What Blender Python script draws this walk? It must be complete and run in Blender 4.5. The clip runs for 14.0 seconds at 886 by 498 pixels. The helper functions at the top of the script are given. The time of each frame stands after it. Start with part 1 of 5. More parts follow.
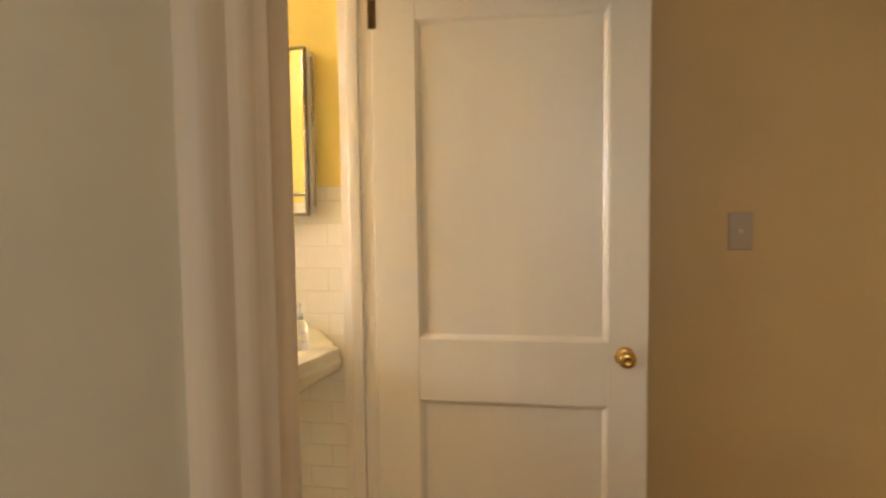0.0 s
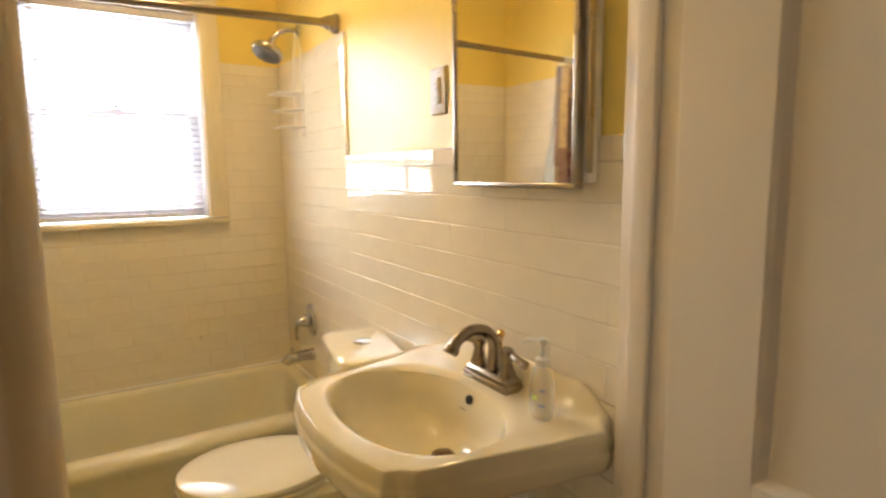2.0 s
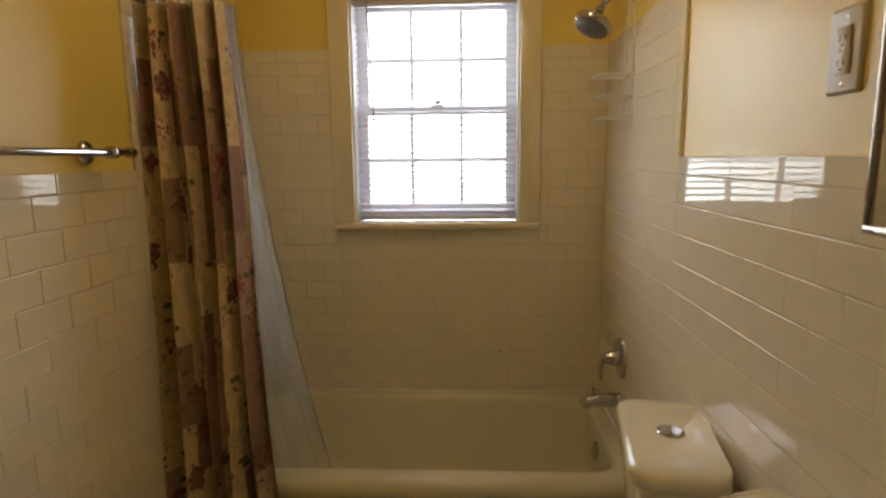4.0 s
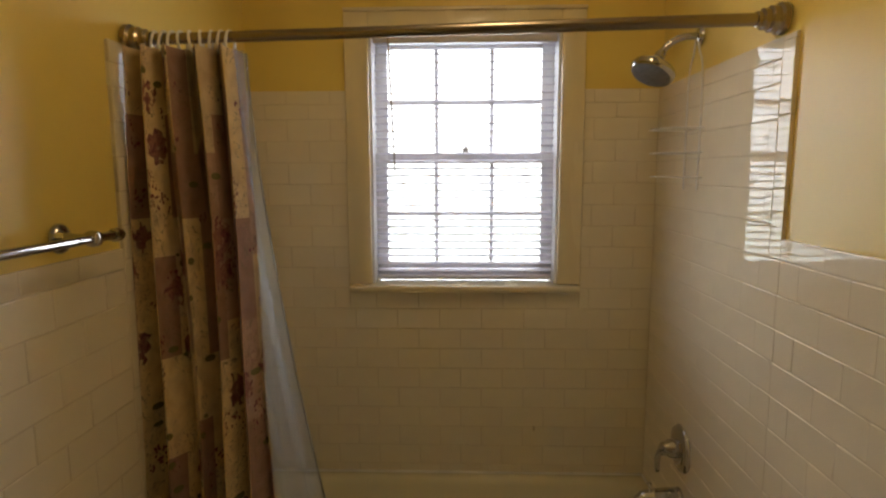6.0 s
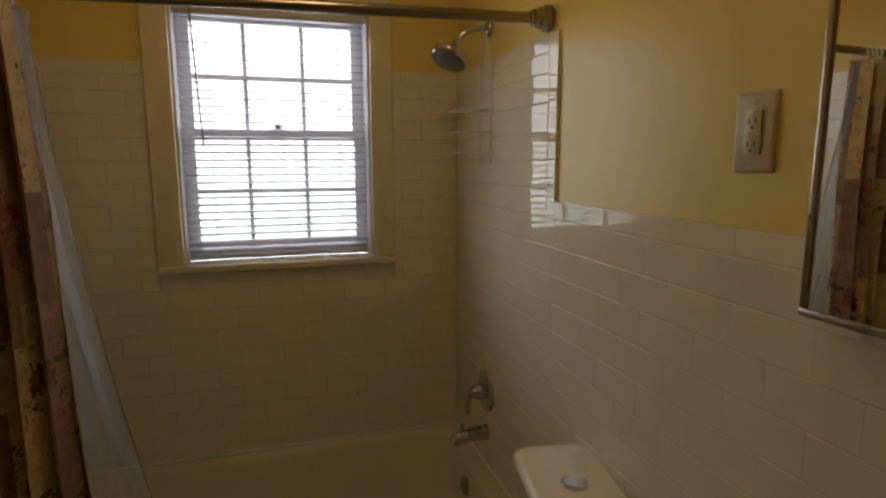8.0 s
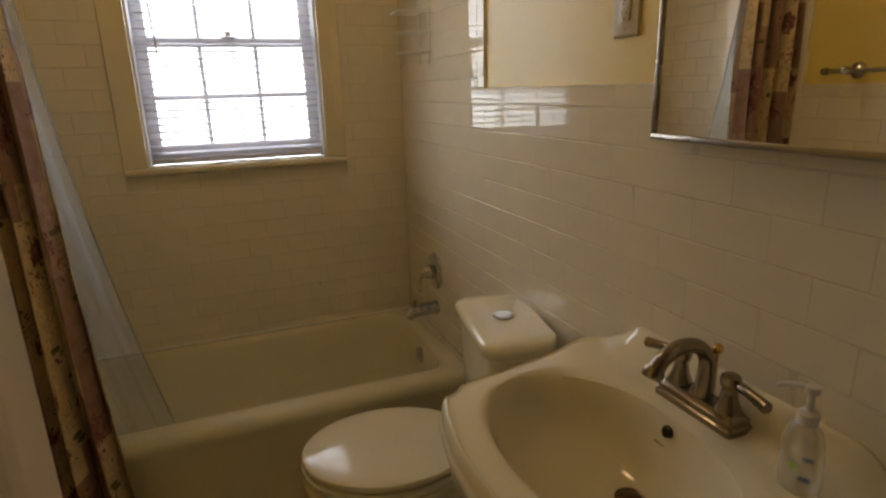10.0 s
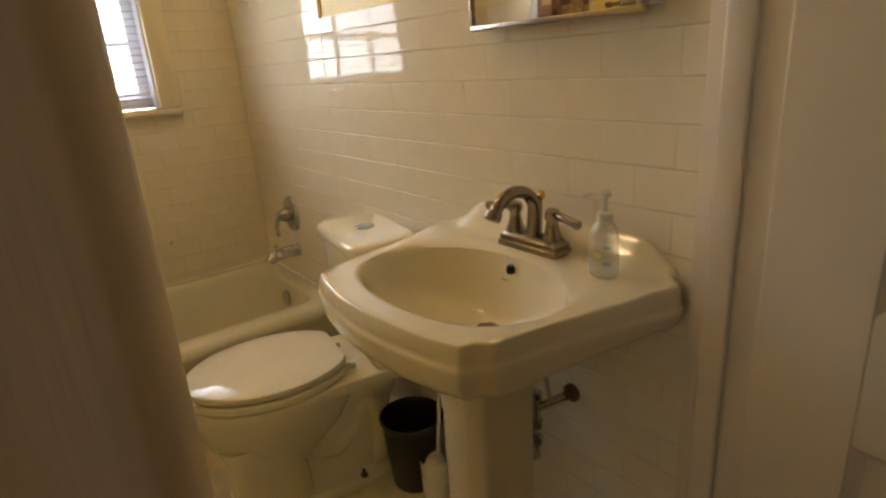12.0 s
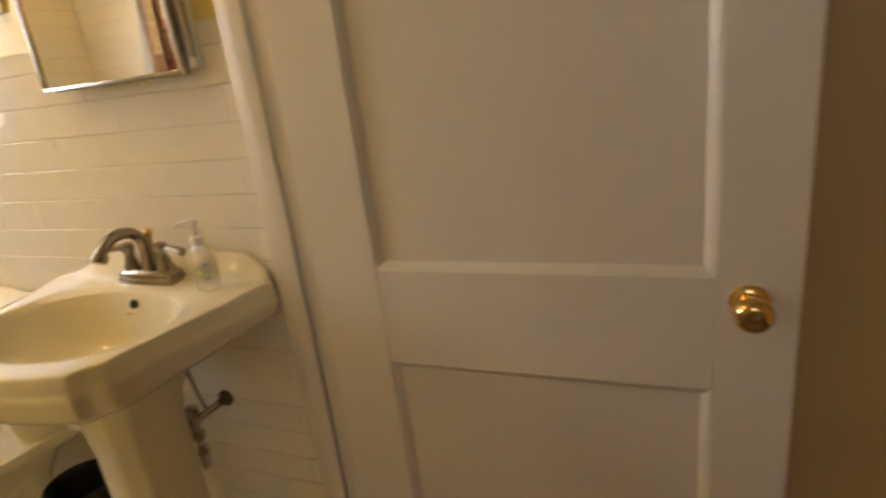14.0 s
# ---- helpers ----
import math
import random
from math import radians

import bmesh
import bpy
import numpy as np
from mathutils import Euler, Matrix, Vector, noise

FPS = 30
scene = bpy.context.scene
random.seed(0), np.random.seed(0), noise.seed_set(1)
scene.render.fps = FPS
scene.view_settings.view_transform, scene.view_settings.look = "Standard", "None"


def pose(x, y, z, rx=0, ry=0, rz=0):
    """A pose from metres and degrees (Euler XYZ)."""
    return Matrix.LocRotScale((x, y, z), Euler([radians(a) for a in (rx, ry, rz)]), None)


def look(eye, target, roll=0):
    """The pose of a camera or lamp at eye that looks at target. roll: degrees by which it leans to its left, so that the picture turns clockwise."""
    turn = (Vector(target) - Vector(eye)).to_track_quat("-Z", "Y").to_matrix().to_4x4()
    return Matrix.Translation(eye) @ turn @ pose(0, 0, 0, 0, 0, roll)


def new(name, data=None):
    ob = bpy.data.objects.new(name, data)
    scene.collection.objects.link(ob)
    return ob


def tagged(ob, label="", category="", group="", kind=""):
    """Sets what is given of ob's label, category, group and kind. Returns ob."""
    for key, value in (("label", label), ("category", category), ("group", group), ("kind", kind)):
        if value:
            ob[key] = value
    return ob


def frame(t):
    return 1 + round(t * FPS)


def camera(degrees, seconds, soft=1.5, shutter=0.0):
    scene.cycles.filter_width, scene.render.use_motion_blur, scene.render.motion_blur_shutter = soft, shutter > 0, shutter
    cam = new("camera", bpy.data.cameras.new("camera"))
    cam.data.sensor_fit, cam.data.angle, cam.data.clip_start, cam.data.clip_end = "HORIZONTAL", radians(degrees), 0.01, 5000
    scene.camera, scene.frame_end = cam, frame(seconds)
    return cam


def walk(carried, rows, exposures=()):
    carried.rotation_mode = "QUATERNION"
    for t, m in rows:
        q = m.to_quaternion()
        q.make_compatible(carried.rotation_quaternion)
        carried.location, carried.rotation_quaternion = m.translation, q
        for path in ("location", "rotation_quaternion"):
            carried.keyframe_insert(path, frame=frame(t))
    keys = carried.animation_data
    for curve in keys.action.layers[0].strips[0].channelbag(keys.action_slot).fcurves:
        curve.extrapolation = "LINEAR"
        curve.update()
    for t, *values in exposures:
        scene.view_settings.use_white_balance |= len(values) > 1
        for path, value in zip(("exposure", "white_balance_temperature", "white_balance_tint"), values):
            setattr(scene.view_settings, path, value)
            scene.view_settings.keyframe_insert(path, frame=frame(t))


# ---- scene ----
cam = camera(75.8, 14.0, soft=2.3, shutter=0.4)
PATH = [
    (0, (2.759, -0.378, 1.31), (2.438, 1.596, 1.184), -0.7),
    (0.5, (2.886, -0.068, 1.377), (2.171, 1.785, 1.136), -1.7),
    (1, (2.975, 0.181, 1.345), (1.857, 1.822, 1.105), -0.6),
    (1.5, (2.869, 0.459, 1.346), (1.467, 1.86, 1.078), -1.6),
    (2, (2.791, 0.642, 1.342), (1.108, 1.688, 1.072), -0.6),
    (2.5, (2.696, 0.807, 1.348), (0.827, 1.46, 1.066), -0.0),
    (3, (2.537, 0.886, 1.344), (0.577, 1.156, 1.052), 0.3),
    (3.5, (2.432, 0.93, 1.369), (0.461, 0.841, 1.043), -0.7),
    (6, (2.067, 0.763, 1.549), (0.086, 0.7, 1.284), -0.2),
    (6.5, (2.035, 0.75, 1.574), (0.054, 0.919, 1.355), 0.4),
    (7, (2.084, 0.73, 1.585), (0.131, 1.097, 1.357), 0.4),
    (7.5, (2.13, 0.722, 1.561), (0.214, 1.232, 1.297), 0.6),
    (8, (2.177, 0.736, 1.516), (0.288, 1.311, 1.202), -0.1),
    (10.5, (2.481, 0.659, 1.371), (0.726, 1.418, 0.784), -1.8),
    (11, (2.508, 0.639, 1.328), (0.809, 1.499, 0.716), -2.4),
    (11.5, (2.539, 0.606, 1.286), (0.921, 1.601, 0.659), -3.4),
    (12, (2.587, 0.566, 1.256), (1.065, 1.699, 0.624), -4.1),
    (12.5, (2.642, 0.531, 1.244), (1.238, 1.808, 0.612), -4.5),
    (13, (2.71, 0.516, 1.254), (1.463, 1.948, 0.626), -5.1),
    (13.5, (2.807, 0.5, 1.269), (1.78, 2.101, 0.651), -5.7),
    (14, (2.917, 0.498, 1.274), (2.167, 2.243, 0.645), -7.2),
]
EXPOSURES = [(0.0, 1.1), (0.5, 0.98), (1.0, 0.74), (1.5, 0.52), (2.0, 0.28), (2.5, -0.08), (3.0, -0.42), (3.7, -1.0), (5.6, -1.4), (6.0, -1.45), (6.5, -1.6), (7.0, -1.85), (8.0, -2.15), (10.5, -1.26), (11.0, -1.04), (12.0, -0.56), (13.0, 0.08), (14.0, 0.2)]
walk(cam, [(t, look(eye, target, roll)) for t, eye, target, roll in PATH], EXPOSURES)
# ---- light ----
world = bpy.data.worlds.new("world")
scene.world = world
world.use_nodes = True
wn = world.node_tree
sky = wn.nodes.new("ShaderNodeTexSky")
sky.sky_type = "NISHITA"
sky.sun_disc = False
sky.sun_elevation, sky.sun_rotation = radians(50), radians(150)
wn.links.new(sky.outputs["Color"], wn.nodes["Background"].inputs["Color"])
wn.nodes["Background"].inputs["Strength"].default_value = 0.12


def lamp(name, kind, m, energy, color, size=0.1, size_y=None):
    data = bpy.data.lights.new(name, kind)
    data.energy, data.color = energy, color
    if kind == "AREA":
        data.shape, data.size, data.size_y = "RECTANGLE", size, size_y or size
    elif kind == "POINT":
        data.shadow_soft_size = size
    ob = new(name, data)
    ob.matrix_basis = m
    return ob


W = 1.46          # room width, sink wall face
WX0, WX1 = 2.14, 2.25   # door wall, bath and hall faces
CEIL = 2.44
# daylight in the window opening, behind the blind
lamp("window_daylight", "AREA", look((-0.19, 0.777, 1.59), (3, 0.777, 1.59)), 20, (0.87, 0.93, 1.0), 0.74, 0.92)
# ceiling fixture of the bathroom
lamp("ceiling_bulb", "POINT", pose(1.02, 0.86, 2.30), 11.5, (1.0, 0.72, 0.40), 0.10)
# daylight from the hall's own window, behind the walker
lamp("hall_daylight", "AREA", look((3.20, -1.86, 1.50), (2.75, 1.2, 1.25)), 6.8, (0.98, 0.95, 0.93), 0.9, 1.2)


# ---- materials ----
def mat_new(name, color, rough=0.5, metal=0.0, spec=0.5, var=0.06, scale=6.0, bump=0.0, bscale=60.0, coat=0.0, obj_var=0.0, alpha=1.0, stretch=(1, 1, 1), rough_var=0.08):
    m = bpy.data.materials.new(name)
    m.use_nodes = True
    t = m.node_tree
    b = t.nodes["Principled BSDF"]
    b.inputs["Roughness"].default_value = rough
    b.inputs["Metallic"].default_value = metal
    b.inputs["Specular IOR Level"].default_value = spec
    b.inputs["Coat Weight"].default_value = coat
    b.inputs["Coat Roughness"].default_value = 0.05
    tc = t.nodes.new("ShaderNodeTexCoord")
    mp = t.nodes.new("ShaderNodeMapping")
    mp.inputs["Scale"].default_value = stretch
    t.links.new(tc.outputs["Object"], mp.inputs["Vector"])
    n1 = t.nodes.new("ShaderNodeTexNoise")
    n1.inputs["Scale"].default_value, n1.inputs["Detail"].default_value = scale, 5
    t.links.new(mp.outputs["Vector"], n1.inputs["Vector"])
    n2 = t.nodes.new("ShaderNodeTexNoise")
    n2.inputs["Scale"].default_value, n2.inputs["Detail"].default_value = bscale, 4
    t.links.new(mp.outputs["Vector"], n2.inputs["Vector"])
    mix = t.nodes.new("ShaderNodeMix")
    mix.data_type = "RGBA"
    c = Vector(color[:3])
    mix.inputs["A"].default_value = (*[max(0, v * (1 - var)) for v in c], 1)
    mix.inputs["B"].default_value = (*[min(1, v * (1 + var)) for v in c], 1)
    mr = t.nodes.new("ShaderNodeMapRange")
    mr.inputs["From Min"].default_value, mr.inputs["From Max"].default_value = 0.3, 0.7
    t.links.new(n1.outputs["Fac"], mr.inputs["Value"])
    t.links.new(mr.outputs["Result"], mix.inputs["Factor"])
    out = mix.outputs["Result"]
    if obj_var:
        oi = t.nodes.new("ShaderNodeObjectInfo")
        hs = t.nodes.new("ShaderNodeHueSaturation")
        vr = t.nodes.new("ShaderNodeMapRange")
        vr.inputs["To Min"].default_value, vr.inputs["To Max"].default_value = 1 - obj_var, 1 + obj_var
        t.links.new(oi.outputs["Random"], vr.inputs["Value"])
        t.links.new(vr.outputs["Result"], hs.inputs["Value"])
        t.links.new(out, hs.inputs["Color"])
        out = hs.outputs["Color"]
    t.links.new(out, b.inputs["Base Color"])
    if rough_var:
        rr = t.nodes.new("ShaderNodeMapRange")
        rr.inputs["From Min"].default_value, rr.inputs["From Max"].default_value = 0.3, 0.7
        rr.inputs["To Min"].default_value, rr.inputs["To Max"].default_value = max(0.02, rough - rough_var), min(1, rough + rough_var)
        t.links.new(n1.outputs["Fac"], rr.inputs["Value"])
        t.links.new(rr.outputs["Result"], b.inputs["Roughness"])
    if bump:
        bp = t.nodes.new("ShaderNodeBump")
        bp.inputs["Strength"].default_value, bp.inputs["Distance"].default_value = bump, 0.01
        t.links.new(n2.outputs["Fac"], bp.inputs["Height"])
        t.links.new(bp.outputs["Normal"], b.inputs["Normal"])
    b.inputs["Alpha"].default_value = alpha
    return m


M_YELLOW = mat_new("yellow_gloss_paint", (0.80, 0.63, 0.18), 0.34, spec=0.36, var=0.03, scale=3, bump=0.045, bscale=18, rough_var=0.015)
# hall walls in two colours: cream west and south, tan north and east
M_HALLPAINT = mat_new("cream_hall_wall", (0.87, 0.84, 0.70), 0.45, var=0.05, scale=2.5, bump=0.06, bscale=70)
M_HALLTAN = mat_new("tan_hall_wall", (0.582, 0.405, 0.180), 0.5, var=0.05, scale=2.5, bump=0.06, bscale=70)
M_TRIM = mat_new("white_trim_paint", (0.78, 0.70, 0.58), 0.28, var=0.05, scale=5, bump=0.12, bscale=22, stretch=(1, 1, 0.12), rough_var=0.07)
M_BATHTRIM = mat_new("cream_trim_paint", (0.80, 0.71, 0.50), 0.25, var=0.04, scale=5, bump=0.10, bscale=25, stretch=(1, 1, 0.2))
M_DOOR = mat_new("white_door_paint", (0.76, 0.68, 0.55), 0.33, var=0.04, scale=4, bump=0.14, bscale=26, stretch=(1, 1, 0.08), rough_var=0.07)
# trim paint of the doorway, its shade put in as a browner tone
M_CASING = mat_new("shaded_casing_paint", (0.80, 0.67, 0.495), 0.5, var=0.14, scale=14, bump=0.25, bscale=50, stretch=(1, 1, 0.04))
M_TILE = mat_new("cream_glazed_tile", (0.815, 0.74, 0.585), 0.009, spec=0.32, var=0.025, scale=9, bump=0.022, bscale=14, obj_var=0.014, rough_var=0.004)
M_GROUT = mat_new("cream_grout", (0.69, 0.605, 0.46), 0.8, var=0.12, scale=7, bump=0.2, bscale=160)
M_TUB = mat_new("cream_tub_enamel", (0.76, 0.71, 0.53), 0.12, spec=0.6, var=0.03, scale=4, bump=0.02, bscale=12, rough_var=0.05)
M_CHINA = mat_new("biscuit_china", (0.84, 0.77, 0.58), 0.08, spec=0.6, var=0.02, scale=5, rough_var=0.03)
M_SEAT = mat_new("biscuit_plastic", (0.84, 0.78, 0.61), 0.08, var=0.02, scale=5, rough_var=0.04)
M_CHROME = mat_new("chrome", (0.52, 0.52, 0.53), 0.05, metal=1, var=0.03, scale=5, rough_var=0.02)
M_NICKEL = mat_new("brushed_nickel", (0.31, 0.265, 0.21), 0.24, metal=1, var=0.05, scale=5, rough_var=0.03)
M_BRASS = mat_new("polished_brass", (0.80, 0.53, 0.18), 0.10, metal=1, var=0.06, scale=25)
M_BRONZE = mat_new("dark_hinge_metal", (0.14, 0.09, 0.05), 0.35, metal=1, var=0.2, scale=60)
M_FRAME = mat_new("satin_steel_frame", (0.40, 0.36, 0.31), 0.28, metal=1, var=0.04, scale=5, rough_var=0.02)
M_BLACK = mat_new("black_plastic", (0.018, 0.016, 0.015), 0.4, var=0.2, scale=30, bump=0.05, bscale=200)
M_DARKHOLE = mat_new("dark_hole", (0.01, 0.008, 0.006), 0.6)
M_WHITE = mat_new("white_plastic", (0.82, 0.80, 0.76), 0.3, var=0.03, scale=8)
M_IVORY = mat_new("ivory_plastic", (0.54, 0.45, 0.27), 0.32, var=0.03, scale=9)
M_TAUPEPLATE = mat_new("taupe_plate", (0.42, 0.34, 0.24), 0.4, var=0.04, scale=9)
# white slats, with their backlit shade mixed in as grey-lavender
M_SLAT = mat_new("shade_tinted_slat", (0.64, 0.62, 0.69), 0.35, var=0.03, scale=12)
M_SASH = mat_new("white_sash_paint", (0.80, 0.79, 0.80), 0.35, var=0.04, scale=9, bump=0.05, bscale=30)
M_PAPER = mat_new("soft_white_paper", (0.82, 0.80, 0.75), 0.9, var=0.03, scale=30, bump=0.1, bscale=150)
M_CEIL = mat_new("ceiling_paint", (0.78, 0.72, 0.55), 0.6, var=0.03, scale=3, bump=0.04, bscale=90)
M_BRAID = mat_new("braided_steel", (0.40, 0.39, 0.38), 0.35, metal=1, var=0.25, scale=220)
M_LABEL = mat_new("blue_label", (0.10, 0.13, 0.30), 0.4, var=0.1, scale=40)
M_GREEN = mat_new("green_label", (0.28, 0.42, 0.12), 0.4, var=0.1, scale=40)
M_CARPET = mat_new("hall_floor_wood", (0.24, 0.14, 0.07), 0.35, var=0.25, scale=9, bump=0.05, bscale=40, stretch=(8, 1, 1))
M_STAIN = mat_new("grey_stain", (0.52, 0.42, 0.28), 0.7, var=0.3, scale=60)


def mat_mirror():
    m = bpy.data.materials.new("mirror_silver")
    m.use_nodes = True
    b = m.node_tree.nodes["Principled BSDF"]
    b.inputs["Base Color"].default_value = (0.90, 0.90, 0.87, 1)
    b.inputs["Metallic"].default_value, b.inputs["Roughness"].default_value = 1, 0.015
    return m


def mat_glass(name, color=(1, 1, 1), rough=0.0, ior=1.45, amount=0.9):
    m = bpy.data.materials.new(name)
    m.use_nodes = True
    t = m.node_tree
    t.nodes.remove(t.nodes["Principled BSDF"])
    tr = t.nodes.new("ShaderNodeBsdfTransparent")
    tr.inputs["Color"].default_value = (*color, 1)
    gl = t.nodes.new("ShaderNodeBsdfGlossy")
    gl.inputs["Roughness"].default_value = rough
    mx = t.nodes.new("ShaderNodeMixShader")
    mx.inputs["Fac"].default_value = 1 - amount
    t.links.new(tr.outputs[0], mx.inputs[1])
    t.links.new(gl.outputs[0], mx.inputs[2])
    t.links.new(mx.outputs[0], t.nodes["Material Output"].inputs["Surface"])
    return m


def mat_liner():
    m = bpy.data.materials.new("clear_vinyl_liner")
    m.use_nodes = True
    t = m.node_tree
    t.nodes.remove(t.nodes["Principled BSDF"])
    tr = t.nodes.new("ShaderNodeBsdfTransparent")
    tr.inputs["Color"].default_value = (0.92, 0.95, 0.97, 1)
    tl = t.nodes.new("ShaderNodeBsdfTranslucent")
    tl.inputs["Color"].default_value = (0.56, 0.63, 0.68, 1)
    gl = t.nodes.new("ShaderNodeBsdfGlossy")
    gl.inputs["Roughness"].default_value = 0.12
    a = t.nodes.new("ShaderNodeMixShader")
    a.inputs["Fac"].default_value = 0.33
    t.links.new(tr.outputs[0], a.inputs[1])
    t.links.new(tl.outputs[0], a.inputs[2])
    c = t.nodes.new("ShaderNodeMixShader")
    c.inputs["Fac"].default_value = 0.17
    t.links.new(a.outputs[0], c.inputs[1])
    t.links.new(gl.outputs[0], c.inputs[2])
    t.links.new(c.outputs[0], t.nodes["Material Output"].inputs["Surface"])
    return m


def mat_curtain():
    """Patchwork cloth: upright blocks of cream, tan and mauve with sprigs, roses and leaves, laid out on the cloth's own metres."""
    m = bpy.data.materials.new("floral_patchwork_cloth")
    m.use_nodes = True
    t = m.node_tree
    b = t.nodes["Principled BSDF"]
    b.inputs["Roughness"].default_value = 0.75
    b.inputs["Sheen Weight"].default_value = 0.1
    uv = t.nodes.new("ShaderNodeTexCoord")

    def mapping(sc, loc=(0, 0, 0), rot=0):
        mp = t.nodes.new("ShaderNodeMapping")
        mp.inputs["Scale"].default_value = sc
        mp.inputs["Location"].default_value = loc
        mp.inputs["Rotation"].default_value = (0, 0, rot)
        t.links.new(uv.outputs["UV"], mp.inputs["Vector"])
        return mp.outputs["Vector"]

    def ramp(src, stops, interp="CONSTANT"):
        r = t.nodes.new("ShaderNodeValToRGB")
        r.color_ramp.interpolation = interp
        els = r.color_ramp.elements
        while len(els) < len(stops):
            els.new(0.5)
        for e, (p, c) in zip(els, stops):
            e.position, e.color = p, (*c, 1)
        t.links.new(src, r.inputs["Fac"])
        return r.outputs["Color"]

    def blend(fac, a, c, value=None):
        x = t.nodes.new("ShaderNodeMix")
        x.data_type = "RGBA"
        if fac is not None:
            t.links.new(fac, x.inputs["Factor"])
        else:
            x.inputs["Factor"].default_value = value
        t.links.new(a, x.inputs["A"])
        if isinstance(c, tuple):
            x.inputs["B"].default_value = (*c, 1)
        else:
            t.links.new(c, x.inputs["B"])
        return x.outputs["Result"]

    br = t.nodes.new("ShaderNodeTexBrick")
    br.offset, br.inputs["Mortar Size"].default_value = 0.37, 0.0
    br.inputs["Scale"].default_value = 1.0
    br.inputs["Brick Width"].default_value, br.inputs["Row Height"].default_value = 0.24, 0.105
    br.inputs["Color1"].default_value, br.inputs["Color2"].default_value = (0, 0, 0, 1), (1, 1, 1, 1)
    t.links.new(mapping((1, 1, 1), rot=radians(90)), br.inputs["Vector"])
    def noise(scale, detail, loc=(0, 0, 0), distort=0.0):
        x = t.nodes.new("ShaderNodeTexNoise")
        x.inputs["Scale"].default_value, x.inputs["Detail"].default_value, x.inputs["Distortion"].default_value = scale, detail, distort
        t.links.new(mapping((1, 1, 1), loc), x.inputs["Vector"])
        return x.outputs["Fac"]

    def cells(scale, stretch=(1, 1, 1), loc=(0, 0, 0), rot=0):
        x = t.nodes.new("ShaderNodeTexVoronoi")
        x.inputs["Scale"].default_value = scale
        t.links.new(mapping(stretch, loc, rot), x.inputs["Vector"])
        return x.outputs["Distance"], x.outputs["Color"]

    def both(a, c):
        x = t.nodes.new("ShaderNodeMix")
        x.data_type, x.blend_type = "RGBA", "MULTIPLY"
        x.inputs["Factor"].default_value = 1
        t.links.new(a, x.inputs["A"])
        t.links.new(c, x.inputs["B"])
        return x.outputs["Result"]

    def wobbled(dist, fac, amount):
        x = t.nodes.new("ShaderNodeMath")
        x.operation = "MULTIPLY_ADD"
        x.inputs[1].default_value = amount
        t.links.new(fac, x.inputs[0])
        t.links.new(dist, x.inputs[2])
        return x.outputs[0]

    on, off = (1, 1, 1), (0, 0, 0)
    cream, pale, mauve, rose = (0.82, 0.66, 0.42), (0.74, 0.60, 0.42), (0.42, 0.26, 0.21), (0.52, 0.35, 0.28)
    base = ramp(br.outputs["Color"], [(0.0, cream), (0.24, mauve), (0.42, rose), (0.54, pale), (0.66, mauve), (0.80, cream)])
    base = both(base, ramp(noise(22, 5), [(0.30, (0.78, 0.74, 0.72)), (0.62, on)], "LINEAR"))
    # scrolls and stems drawn thin
    line = ramp(noise(15, 1.0, (3, 7, 0), 2.6), [(0.0, off), (0.478, (0.75, 0.75, 0.75)), (0.506, off)])
    line = both(line, ramp(noise(6, 1, (9, 2, 0)), [(0.0, off), (0.46, on)]))
    col = blend(line, base, (0.24, 0.19, 0.14))
    line = ramp(noise(24, 0.5, (1, 5, 0), 3.2), [(0.0, off), (0.485, (0.7, 0.7, 0.7)), (0.512, off)])
    line = both(line, ramp(noise(5, 1, (2, 8, 0)), [(0.0, off), (0.54, on)]))
    col = blend(line, col, (0.26, 0.13, 0.15))
    # roses with darker folded petals
    grain = noise(46, 4)
    dist, pick = cells(6.2, (1, 1.2, 1), (0.3, 0.1, 0))
    mask = both(ramp(wobbled(dist, grain, 0.62), [(0.0, on), (0.60, off)]), ramp(pick, [(0.0, off), (0.30, on)]))
    petals = ramp(grain, [(0.0, (0.19, 0.07, 0.09)), (0.42, (0.34, 0.16, 0.15)), (0.52, (0.25, 0.10, 0.12)), (0.60, (0.46, 0.28, 0.23))])
    col = blend(mask, col, petals)
    # clusters of small berries
    dist, pick = cells(80)
    berry = both(ramp(dist, [(0.0, on), (0.36, off)]), ramp(noise(8, 1, (5, 5, 0)), [(0.0, off), (0.63, on)]))
    col = blend(berry, col, (0.20, 0.05, 0.09))
    # olive leaves at two slants
    for loc, rot in (((4.3, 1.7, 0), 32), ((1.1, 6.2, 0), -24)):
        dist, pick = cells(6.5, (1.0, 2.7, 1), loc, radians(rot))
        leaf = both(ramp(wobbled(dist, grain, 0.05), [(0.0, on), (0.175, off)]), ramp(pick, [(0.0, off), (0.38, on)]))
        col = blend(leaf, col, (0.17, 0.15, 0.07))
    t.links.new(col, b.inputs["Base Color"])
    thin = t.nodes.new("ShaderNodeBsdfTranslucent")
    t.links.new(col, thin.inputs["Color"])
    weave = t.nodes.new("ShaderNodeMixShader")
    weave.inputs["Fac"].default_value = 0.24
    t.links.new(b.outputs[0], weave.inputs[1])
    t.links.new(thin.outputs[0], weave.inputs[2])
    t.links.new(weave.outputs[0], t.nodes["Material Output"].inputs["Surface"])
    wf = t.nodes.new("ShaderNodeTexNoise")
    wf.inputs["Scale"].default_value = 500
    t.links.new(mapping((1, 1, 1)), wf.inputs["Vector"])
    bp = t.nodes.new("ShaderNodeBump")
    bp.inputs["Strength"].default_value, bp.inputs["Distance"].default_value = 0.15, 0.003
